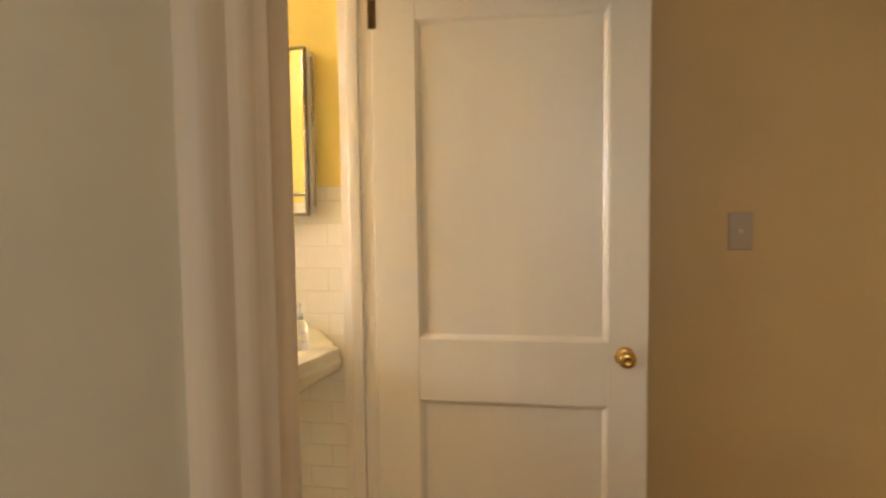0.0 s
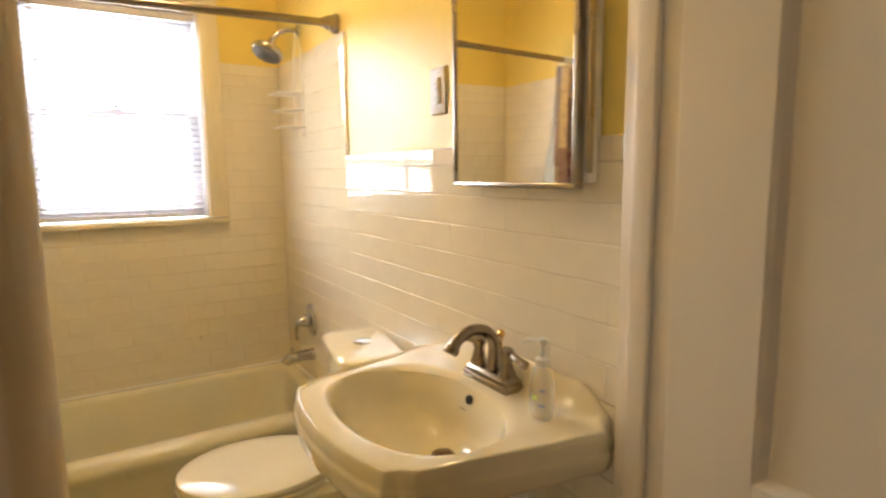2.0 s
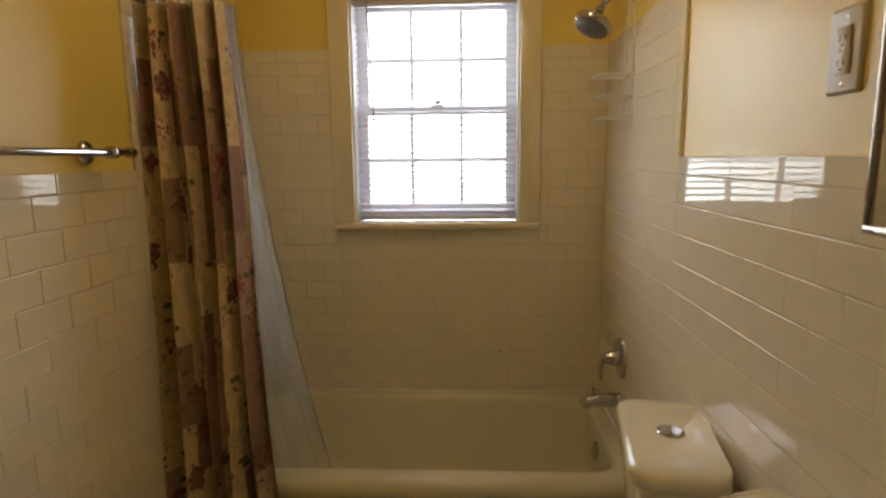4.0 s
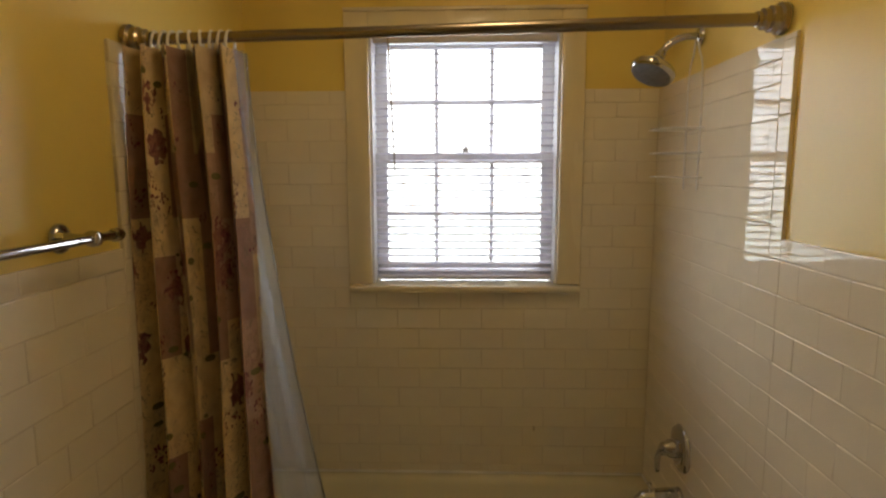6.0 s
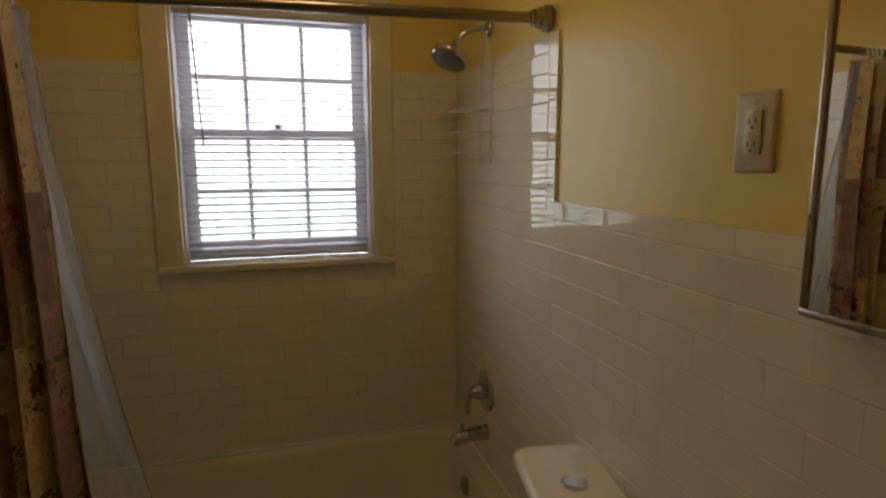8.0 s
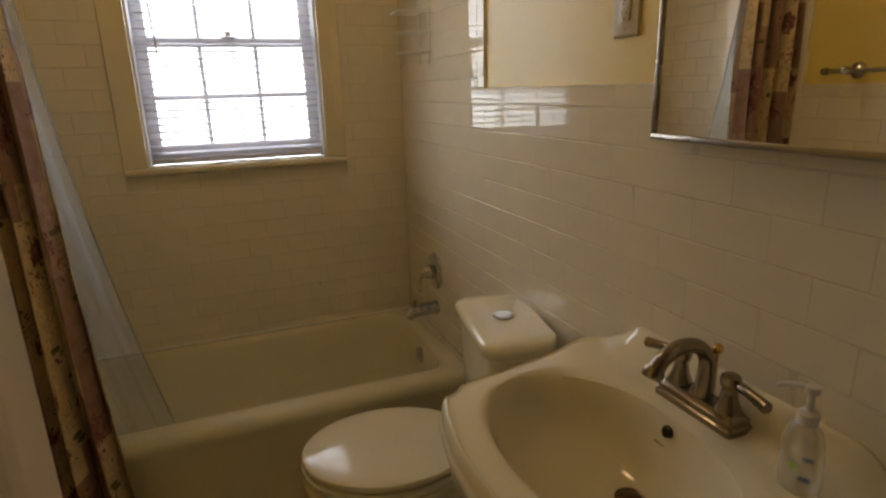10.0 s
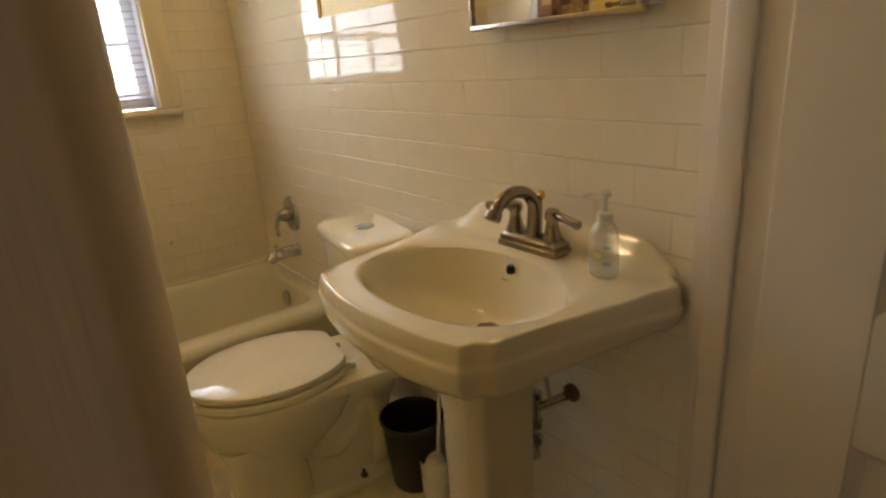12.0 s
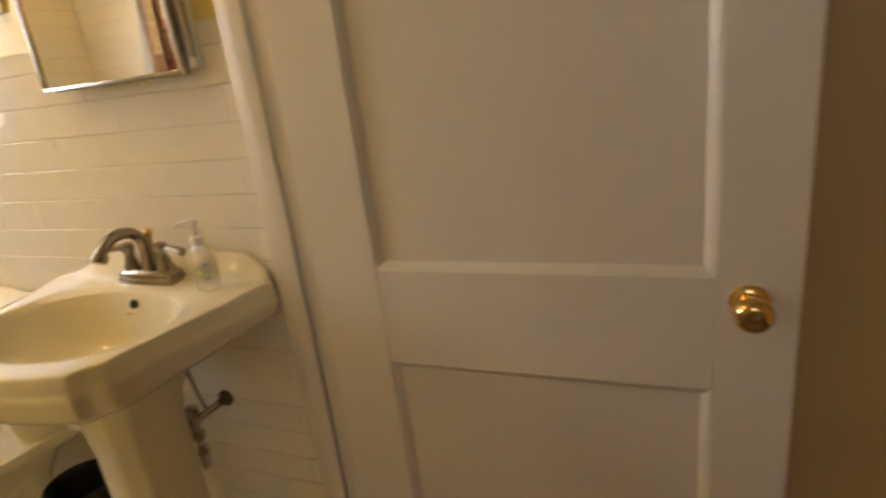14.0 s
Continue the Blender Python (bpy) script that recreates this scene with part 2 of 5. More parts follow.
    t.links.new(wf.outputs["Fac"], bp.inputs["Height"])
    t.links.new(bp.outputs["Normal"], b.inputs["Normal"])
    return m


def mat_rug():
    m = mat_new("blue_striped_rug", (0.2, 0.2, 0.2), 0.95)
    t = m.node_tree
    wv = t.nodes.new("ShaderNodeTexWave")
    wv.inputs["Scale"].default_value, wv.inputs["Distortion"].default_value = 14, 2.5
    tc = t.nodes.new("ShaderNodeTexCoord")
    t.links.new(tc.outputs["Object"], wv.inputs["Vector"])
    r = t.nodes.new("ShaderNodeValToRGB")
    r.color_ramp.elements[0].color, r.color_ramp.elements[1].color = (0.06, 0.08, 0.12, 1), (0.62, 0.60, 0.55, 1)
    r.color_ramp.elements[0].position, r.color_ramp.elements[1].position = 0.42, 0.58
    t.links.new(wv.outputs["Fac"], r.inputs["Fac"])
    t.links.new(r.outputs["Color"], t.nodes["Principled BSDF"].inputs["Base Color"])
    return m


def mat_glow(name, stops, strength, height):
    """Blown-out daylight beyond the window: hazy sky over pale green garden."""
    m = bpy.data.materials.new(name)
    m.use_nodes = True
    t = m.node_tree
    t.nodes.remove(t.nodes["Principled BSDF"])
    em = t.nodes.new("ShaderNodeEmission")
    em.inputs["Strength"].default_value = strength
    tc = t.nodes.new("ShaderNodeTexCoord")
    nz = t.nodes.new("ShaderNodeTexNoise")
    nz.inputs["Scale"].default_value, nz.inputs["Detail"].default_value = 1.3, 6
    t.links.new(tc.outputs["Object"], nz.inputs["Vector"])
    sp = t.nodes.new("ShaderNodeSeparateXYZ")
    t.links.new(tc.outputs["Object"], sp.inputs[0])
    ad = t.nodes.new("ShaderNodeMath")
    ad.operation = "MULTIPLY_ADD"
    ad.inputs[1].default_value = 2.2
    t.links.new(nz.outputs["Fac"], ad.inputs[0])
    t.links.new(sp.outputs["Z"], ad.inputs[2])
    mr = t.nodes.new("ShaderNodeMapRange")
    mr.inputs["From Min"].default_value, mr.inputs["From Max"].default_value = 1.2, height
    t.links.new(ad.outputs[0], mr.inputs["Value"])
    r = t.nodes.new("ShaderNodeValToRGB")
    for e, (p, c) in zip(r.color_ramp.elements, stops):
        e.position, e.color = p, (*c, 1)
    t.links.new(mr.outputs["Result"], r.inputs["Fac"])
    t.links.new(r.outputs["Color"], em.inputs["Color"])
    t.links.new(em.outputs[0], t.nodes["Material Output"].inputs["Surface"])
    return m


M_MIRROR = mat_mirror()
M_PANE = mat_glass("window_glass", amount=0.93)
M_BOTTLE = mat_glass("clear_bottle", (0.96, 0.96, 0.95), 0.30, amount=0.70)
M_HEM = mat_glass("liner_hem", (0.90, 0.94, 0.97), 0.14, amount=0.55)
M_LINER = mat_liner()
M_CLOTH = mat_curtain()
M_RUG = mat_rug()
M_OUTSIDE = mat_glow("bright_garden", [(0.0, (0.74, 0.84, 0.74)), (1.0, (0.95, 0.97, 1.0))], 13.0, 3.4)


def mat_floor():
    m = mat_new("cream_vinyl_floor", (0.70, 0.60, 0.42), 0.35, var=0.10, scale=16, bump=0.06, bscale=90)
    return m


M_FLOOR = mat_floor()


# ---- mesh helpers ----
def link(name, bm, mat, smooth=False):
    bmesh.ops.recalc_face_normals(bm, faces=bm.faces)
    me = bpy.data.meshes.new(name)
    bm.to_mesh(me)
    bm.free()
    me.materials.append(mat)
    if smooth:
        me.shade_smooth()
        me.set_sharp_from_angle(angle=radians(40))
    return new(name, me)


def part(name, bm, mat, parent, label="", smooth=True):
    ob = link(name, bm, mat, smooth)
    ob.parent = parent
    return tagged(ob, label) if label else ob


def thing(name, m, label, category, group="", kind=""):
    ob = new(name)
    ob.empty_display_size = 0.05
    ob.matrix_basis = m
    return tagged(ob, label, category, group, kind)


def solid(name, bm, mat, label, category, group="", kind="", smooth=True):
    return tagged(link(name, bm, mat, smooth), label, category, group, kind)


def box(bm, x0, x1, y0, y1, z0, z1, bevel=0.0, seg=2, m=None):
    vs = [bm.verts.new((x, y, z)) for x in (x0, x1) for y in (y0, y1) for z in (z0, z1)]
    quads = [(0, 1, 3, 2), (4, 6, 7, 5), (0, 4, 5, 1), (2, 3, 7, 6), (0, 2, 6, 4), (1, 5, 7, 3)]
    fs = [bm.faces.new([vs[i] for i in q]) for q in quads]
    if m:
        for v in vs:
            v.co = m @ v.co
    if bevel:
        es = list({e for f in fs for e in f.edges})
        bmesh.ops.bevel(bm, geom=es, offset=bevel, segments=seg, profile=0.5, affect="EDGES")
    return bm


def boxes(*rows, bevel=0.0, seg=2):
    bm = bmesh.new()
    for r in rows:
        box(bm, *r, bevel=bevel, seg=seg)
    return bm


def loft(bm, rings, cap0=True, cap1=True, closed=True):
    rows = [[bm.verts.new(p) for p in r] for r in rings]
    n = len(rows[0])
    for a, c in zip(rows, rows[1:]):
        for i in range(n if closed else n - 1):
            j = (i + 1) % n
            bm.faces.new((a[i], a[j], c[j], c[i]))
    if cap0:
        bm.faces.new(rows[0][::-1])
    if cap1:
        bm.faces.new(rows[-1])
    return bm


def lathe(bm, profile, seg=24, m=None, cap0=True, cap1=True):
    rings = []
    for r, z in profile:
        ring = [Vector((r * math.cos(2 * math.pi * k / seg), r * math.sin(2 * math.pi * k / seg), z)) for k in range(seg)]
        rings.append([m @ p for p in ring] if m else ring)
    return loft(bm, rings, cap0, cap1)


def tube(bm, pts, radius, seg=12, cap=True):
    pts = [Vector(p) for p in pts]
    rad = radius if isinstance(radius, (list, tuple)) else [radius] * len(pts)
    up, rings = None, []
    for i, p in enumerate(pts):
        d = (pts[min(i + 1, len(pts) - 1)] - pts[max(i - 1, 0)]).normalized()
        if up is None:
            up = d.orthogonal().normalized()
        up = (up - d * up.dot(d)).normalized()
        side = d.cross(up)
        rings.append([p + rad[i] * (math.cos(2 * math.pi * k / seg) * up + math.sin(2 * math.pi * k / seg) * side) for k in range(seg)])
    return loft(bm, rings, cap, cap)


def curve(points, n=8):
    """Catmull-Rom through the points."""
    p = [Vector(points[0])] + [Vector(q) for q in points] + [Vector(points[-1])]
    out = []
    for i in range(1, len(p) - 2):
        for k in range(n):
            t = k / n
            out.append(0.5 * (2 * p[i] + (p[i + 1] - p[i - 1]) * t + (2 * p[i - 1] - 5 * p[i] + 4 * p[i + 1] - p[i + 2]) * t * t + (3 * p[i] - p[i - 1] - 3 * p[i + 1] + p[i + 2]) * t ** 3))
    out.append(p[-2])
    return out


def round_rect(x0, x1, y0, y1, r, z, k=6):
    pts = []
    for cx, cy, a0 in ((x1 - r, y1 - r, 0), (x0 + r, y1 - r, 90), (x0 + r, y0 + r, 180), (x1 - r, y0 + r, 270)):
        for i in range(k + 1):
            a = radians(a0 + 90 * i / k)
            pts.append(Vector((cx + r * math.cos(a), cy + r * math.sin(a), z)))
    return pts


def along(axis_dir, at):
    """Pose that turns local z to the direction, at the place."""
    return Matrix.Translation(at) @ Vector(axis_dir).to_track_quat("Z", "Y").to_matrix().to_4x4()


def smooth01(a, b, x):
    t = max(0.0, min(1.0, (x - a) / (b - a)))
    return t * t * (3 - 2 * t)


# ---- structure ----
OP = (0.433, 1.117, 1.144, 2.05)     # window opening y0 y1 z0 z1
floor = solid("floor", boxes((0, 2.20, -0.15, 1.466, -0.1, 0)), M_FLOOR, "cream mottled vinyl bathroom floor", "floor", kind="structure", smooth=False)
solid("floor_hall", boxes((2.20, 4.0, -1.9, 1.466, -0.1, 0)), M_CARPET, "dark wooden hall floor", "floor", kind="structure", smooth=False)
solid("ceiling", boxes((-0.16, 2.20, -0.13, 1.6, CEIL, CEIL + 0.1)), M_CEIL, "plain painted bathroom ceiling", "ceiling", kind="structure", smooth=False)
solid("ceiling_hall", boxes((2.20, 4.1, -2.0, 1.6, CEIL, CEIL + 0.1)), M_CEIL, "plain painted hall ceiling", "ceiling", kind="structure", smooth=False)
wall_sink = solid("wall_north", boxes((-0.16, 2.195, W + 0.006, 1.60, 0, CEIL)), M_YELLOW, "yellow gloss wall above cream subway tile", "wall", kind="structure", smooth=False)
wall_towel = solid("wall_south", boxes((-0.16, 2.14, -0.13, -0.006, 0, CEIL)), M_YELLOW, "yellow gloss wall above cream subway tile wainscot", "wall", kind="structure", smooth=False)
wall_window = solid("wall_west", boxes((-0.16, -0.006, -0.006, OP[0], 0, CEIL), (-0.16, -0.006, OP[1], W + 0.006, 0, CEIL), (-0.16, -0.006, OP[0], OP[1], 0, OP[2] - 0.02), (-0.16, -0.006, OP[0], OP[1], OP[3], CEIL)), M_YELLOW, "yellow wall with a window over the tub", "wall", kind="structure", smooth=False)
JY0, JY1, HEAD = 0.588, 1.406, 2.05
solid("wall_east", boxes((WX0, 2.195, -0.13, JY0 - 0.02, 0, CEIL), (WX0, 2.195, JY0 - 0.02, W + 0.006, HEAD + 0.02, CEIL)), M_YELLOW, "yellow bathroom wall beside the doorway", "wall", kind="structure", smooth=False)
solid("wall_hall_west", boxes((2.195, WX1, -1.9, JY0 - 0.02, 0, CEIL), (2.195, WX1, JY0 - 0.02, W + 0.006, HEAD + 0.02, CEIL)), M_HALLPAINT, "pale cream hall wall beside the doorway", "wall", kind="structure", smooth=False)
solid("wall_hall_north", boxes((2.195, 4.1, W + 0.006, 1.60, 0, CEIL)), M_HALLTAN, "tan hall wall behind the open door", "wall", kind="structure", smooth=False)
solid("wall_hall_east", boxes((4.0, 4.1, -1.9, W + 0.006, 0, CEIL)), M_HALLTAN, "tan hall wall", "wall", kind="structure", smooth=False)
solid("wall_hall_south", boxes((2.195, 4.1, -2.0, -1.9, 0, CEIL)), M_HALLPAINT, "cream hall end wall", "wall", kind="structure", smooth=False)

# doorway lining: jambs with stops
bm = boxes((WX0 - 0.006, WX1, JY1, W + 0.005, 0, HEAD), (WX0 - 0.006, WX1, JY0, JY1, HEAD, HEAD + 0.02), bevel=0.003)
door_frame = solid("door_jamb", bm, M_TRIM, "cream painted door jamb with stop", "door frame", kind="structure")
bm = bmesh.new()
box(bm, 2.162, 2.205, JY1 - 0.013, JY1 - 0.0005, 0, HEAD, 0.005, 3)
part("door_stop", bm, M_TRIM, door_frame)
bm = boxes((WX0, WX1 - 0.0005, JY0 - 0.02, JY0 - 0.001, 0, HEAD), bevel=0.003)
part("strike_jamb", bm, M_CASING, door_frame, "dull cream strike-side jamb, browned for shade")
# casing on the hall side with a moulded profile
prof = [(WX1, 0.375), (2.274, 0.378), (2.290, 0.392), (2.299, 0.412), (2.303, 0.428), (2.317, 0.438), (2.324, 0.448), (2.326, 0.462), (2.327, 0.486), (2.332, 0.492), (2.335, 0.499), (2.332, 0.506), (2.329, 0.512), (2.330, 0.545), (2.330, 0.570), (2.333, 0.580), (2.331, 0.590), (2.322, 0.599), (2.308, 0.608), (2.296, 0.612), (2.280, 0.609), (WX1, 0.592)]
bm = bmesh.new()
loft(bm, [[Vector((x, y, z)) for x, y in prof] for z in (0.0, HEAD + 0.1)])
solid("door_casing", bm, M_CASING, "cream moulded door casing on the hall side, browned for shade", "door casing", kind="structure")
bm = boxes((WX1, WX1 + 0.02, 0.622, W, HEAD + 0.002, HEAD + 0.11), bevel=0.004)
solid("door_head_casing", bm, M_CASING, "painted casing over the doorway", "door casing", kind="structure")


# ---- the open door ----
def door():
    a = radians(0.3)
    d = thing("door_1", pose(2.252, 1.385, 0.012, 0, 0, math.degrees(a)), "white painted two-panel wooden door standing open", "door", kind="structure")
    L, H, T = 0.842, 2.02, 0.036       # local x along the leaf, front face at y=0
    sl, sr = 0.140, 0.117
    rails = [(0.0, 0.235), (0.70, 0.897), (H - 0.12, H)]
    bm = bmesh.new()
    box(bm, 0, sl, 0, T, 0, H, 0.002, 1)
    box(bm, L - sr, L, 0, T, 0, H, 0.002, 1)
    for z0, z1 in rails:
        box(bm, sl, L - sr, 0.0003, T - 0.0003, z0, z1)
    part("leaf_frame", bm, M_DOOR, d)
    for z0, z1 in ((0.235, 0.70), (0.897, H - 0.12)):
        bm = bmesh.new()
        o = [Vector((x, 0.0008, z)) for x, z in ((sl, z0), (L - sr, z0), (L - sr, z1), (sl, z1))]
        s1 = [Vector((x, 0.004, z)) for x, z in ((sl + 0.006, z0 + 0.006), (L - sr - 0.006, z0 + 0.006), (L - sr - 0.006, z1 - 0.006), (sl + 0.006, z1 - 0.006))]
        i = [Vector((x, 0.013, z)) for x, z in ((sl + 0.016, z0 + 0.016), (L - sr - 0.016, z0 + 0.016), (L - sr - 0.016, z1 - 0.016), (sl + 0.016, z1 - 0.016))]
        loft(bm, [o, s1, i], cap0=False)
        part("panel", bm, M_DOOR, d, smooth=False)
        bm = boxes((sl, L - sr, 0.022, 0.028, z0, z1))
        part("panel_back", bm, M_DOOR, d, smooth=False)
    bm = bmesh.new()
    kz, kx = 0.858, L - 0.068
    lathe(bm, [(0.0295, 0), (0.0295, 0.003), (0.026, 0.006), (0.012, 0.008), (0.011, 0.022), (0.017, 0.027), (0.025, 0.033), (0.0275, 0.042), (0.0265, 0.050), (0.021, 0.057), (0.013, 0.060), (0.010, 0.059)], 32, along((0, -1, 0), (kx, 0, kz)))
    part("door_knob", bm, M_BRASS, d, "polished brass round knob")
    bm = bmesh.new()
    lathe(bm, [(0.0295, 0), (0.026, 0.006), (0.011, 0.008), (0.011, 0.02), (0.025, 0.03), (0.026, 0.04), (0.012, 0.045)], 24, along((0, 1, 0), (kx, T, kz)))
    part("door_knob", bm, M_BRASS, d)
    bm = boxes((L, L + 0.0015, 0.008, 0.028, kz - 0.028, kz + 0.028))
    part("latch_plate", bm, M_BRASS, d, "brass latch plate")
    for hz in (0.22, 1.875):
        bm = bmesh.new()
        lathe(bm, [(0.006, 0), (0.006, 0.09), (0.003, 0.096)], 12, pose(-0.004, -0.004, hz))
        box(bm, -0.0005, 0.016, -0.0015, 0, hz, hz + 0.09)
        part("hinge", bm, M_BRONZE, d, "dark worn metal butt hinge")


door()


# ---- window ----
def window():
    y0, y1, z0, z1 = OP
    w = thing("window_1", pose(0, 0, z0), "white double-hung window with six-lite sashes", "window", kind="structure")
    z1 -= z0
    zs = 0.0
    bm = boxes((-0.004, 0.016, y0 - 0.080, y0 + 0.004, zs, z1 + 0.055), (-0.004, 0.016, y1 - 0.004, y1 + 0.078, zs, z1 + 0.055), bevel=0.004)
    box(bm, -0.004, 0.016, y0 + 0.0045, y1 - 0.0045, z1 - 0.004, z1 + 0.055, 0.004)
    box(bm, 0.0, 0.024, y0 - 0.08, y1 + 0.080, z1 + 0.0555, z1 + 0.067, 0.004)
    part("window_casing", bm, M_BATHTRIM, w, "cream painted casing")
    bm = boxes((-0.15, 0.048, y0 - 0.075, y1 + 0.075, -0.024, -0.001), bevel=0.006, seg=3)
    part("window_sill", bm, M_BATHTRIM, w)
    bm = boxes((-0.158, -0.005, y0, y0 + 0.012, 0, z1 - 0.012), (-0.158, -0.005, y1 - 0.012, y1, 0, z1 - 0.012), (-0.158, -0.005, y0, y1, z1 - 0.012, z1))
    part("window_frame", bm, M_SASH, w, smooth=False)
    mid = 0.446
    ya, yb = y0 + 0.012, y1 - 0.012
    for name, x, a, c in (("upper_sash", -0.125, mid - 0.005, z1 - 0.014), ("lower_sash", -0.088, 0.002, mid + 0.028)):
        bm = bmesh.new()
        st = 0.044
        box(bm, x - 0.016, x + 0.016, ya, ya + st, a, c, 0.003)
        box(bm, x - 0.016, x + 0.016, yb - st, yb, a, c, 0.003)
        box(bm, x - 0.0155, x + 0.0155, ya + st, yb - st, a, a + (0.064 if name == "lower_sash" else 0.032), 0.003)
        box(bm, x - 0.0155, x + 0.0155, ya + st, yb - st, c - 0.035, c, 0.003)
        sash = part(name, bm, M_SASH, w)
        g0, g1 = a + (0.064 if name == "lower_sash" else 0.032), c - 0.035
        for my in (0.671, 0.878):
            bm = boxes((x - 0.011, x + 0.011, my - 0.008, my + 0.008, g0, g1), bevel=0.003)
            part("muntin", bm, M_SASH, sash)
        zm = (g0 + g1) / 2
        bm = boxes((x - 0.0105, x + 0.0105, ya + st, yb - st, zm - 0.008, zm + 0.008), bevel=0.003)
        part("muntin", bm, M_SASH, sash)
        ys = [ya + st, 0.671 - 0.008, 0.671 + 0.008, 0.878 - 0.008, 0.878 + 0.008, yb - st]
        for k in range(3):
            for q0, q1 in ((g0, zm - 0.008), (zm + 0.008, g1)):
                bm = boxes((x - 0.002, x + 0.002, ys[2 * k], ys[2 * k + 1], q0, q1))
                ob = part("pane", bm, M_PANE, sash, smooth=False)
                ob.visible_shadow = False
    bm = bmesh.new()
    box(bm, -0.092, -0.062, 0.752, 0.808, mid + 0.028, mid + 0.036, 0.003)
    lathe(bm, [(0.012, 0), (0.012, 0.012), (0.006, 0.018)], 14, pose(-0.078, 0.78, mid + 0.036))
    box(bm, -0.084, -0.070, 0.757, 0.803, mid + 0.044, mid + 0.051, 0.003)
    part("sash_lock", bm, M_FRAME, w, "dull metal sash lock")


window()


def blind():
    y0, y1 = OP[0] + 0.016, OP[1] - 0.016
    b = thing("window_blind", pose(-0.035, (y0 + y1) / 2, OP[2]), "white aluminium mini blind lowered with open slats", "blind")
    h = (y1 - y0) / 2
    top = OP[3] - OP[2] - 0.014
    part("head_rail", boxes((-0.016, 0.016, -h, h, top - 0.03, top), bevel=0.003), M_SLAT, b)
    part("bottom_rail", boxes((-0.012, 0.012, -h + 0.003, h - 0.003, 0.012, 0.026), bevel=0.004), M_SLAT, b)
    bm = bmesh.new()
    rows = []
    for y in (-h + 0.003, h - 0.003):
        up = [Vector((x, y, 0.0022 * (1 - (x / 0.0125) ** 2) - 0.30 * x)) for x in (-0.0125, -0.006, 0, 0.006, 0.0125)]
        dn = [p + Vector((0, 0, -0.0008)) for p in reversed(up)]
        rows.append(up + dn)
    loft(bm, rows)
    slat = part("slat", bm, M_SLAT, b)
    z = 0.047
    slat.location = (0, 0, z)
    while z < top - 0.06:
        z += 0.0268
        o = slat.copy()
        scene.collection.objects.link(o)
        o.parent, o.location = b, (0, 0, z)
    for y in (-h + 0.10, 0.02, h - 0.10):
        bm = bmesh.new()
        for x in (-0.0135, 0.0135):
            tube(bm, [(x, y, 0.02), (x, y, top - 0.02)], 0.0007, 5)
        part("ladder_cord", bm, M_SLAT, b)
    bm = bmesh.new()
    tube(bm, [(0.020, -h + 0.055, top - 0.015), (0.024, -h + 0.058, top - 0.05), (0.026, -h + 0.075, top - 0.48)], 0.0035, 8)
    part("tilt_wand", bm, M_FRAME, b, "dark translucent tilt wand")


blind()
bm = boxes((-7.05, -7.0, -9, 11, -3.0, 9))
tagged(link("backdrop", bm, M_OUTSIDE), "blown-out daylit garden and sky outside", "backdrop", kind="structure")
solid("ground", boxes((-60, -0.17, -60, 60, -0.8, -0.7)), mat_new("lawn", (0.07, 0.10, 0.04), 0.9, var=0.3, scale=2), "lawn outside the window", "ground", kind="structure", smooth=False)


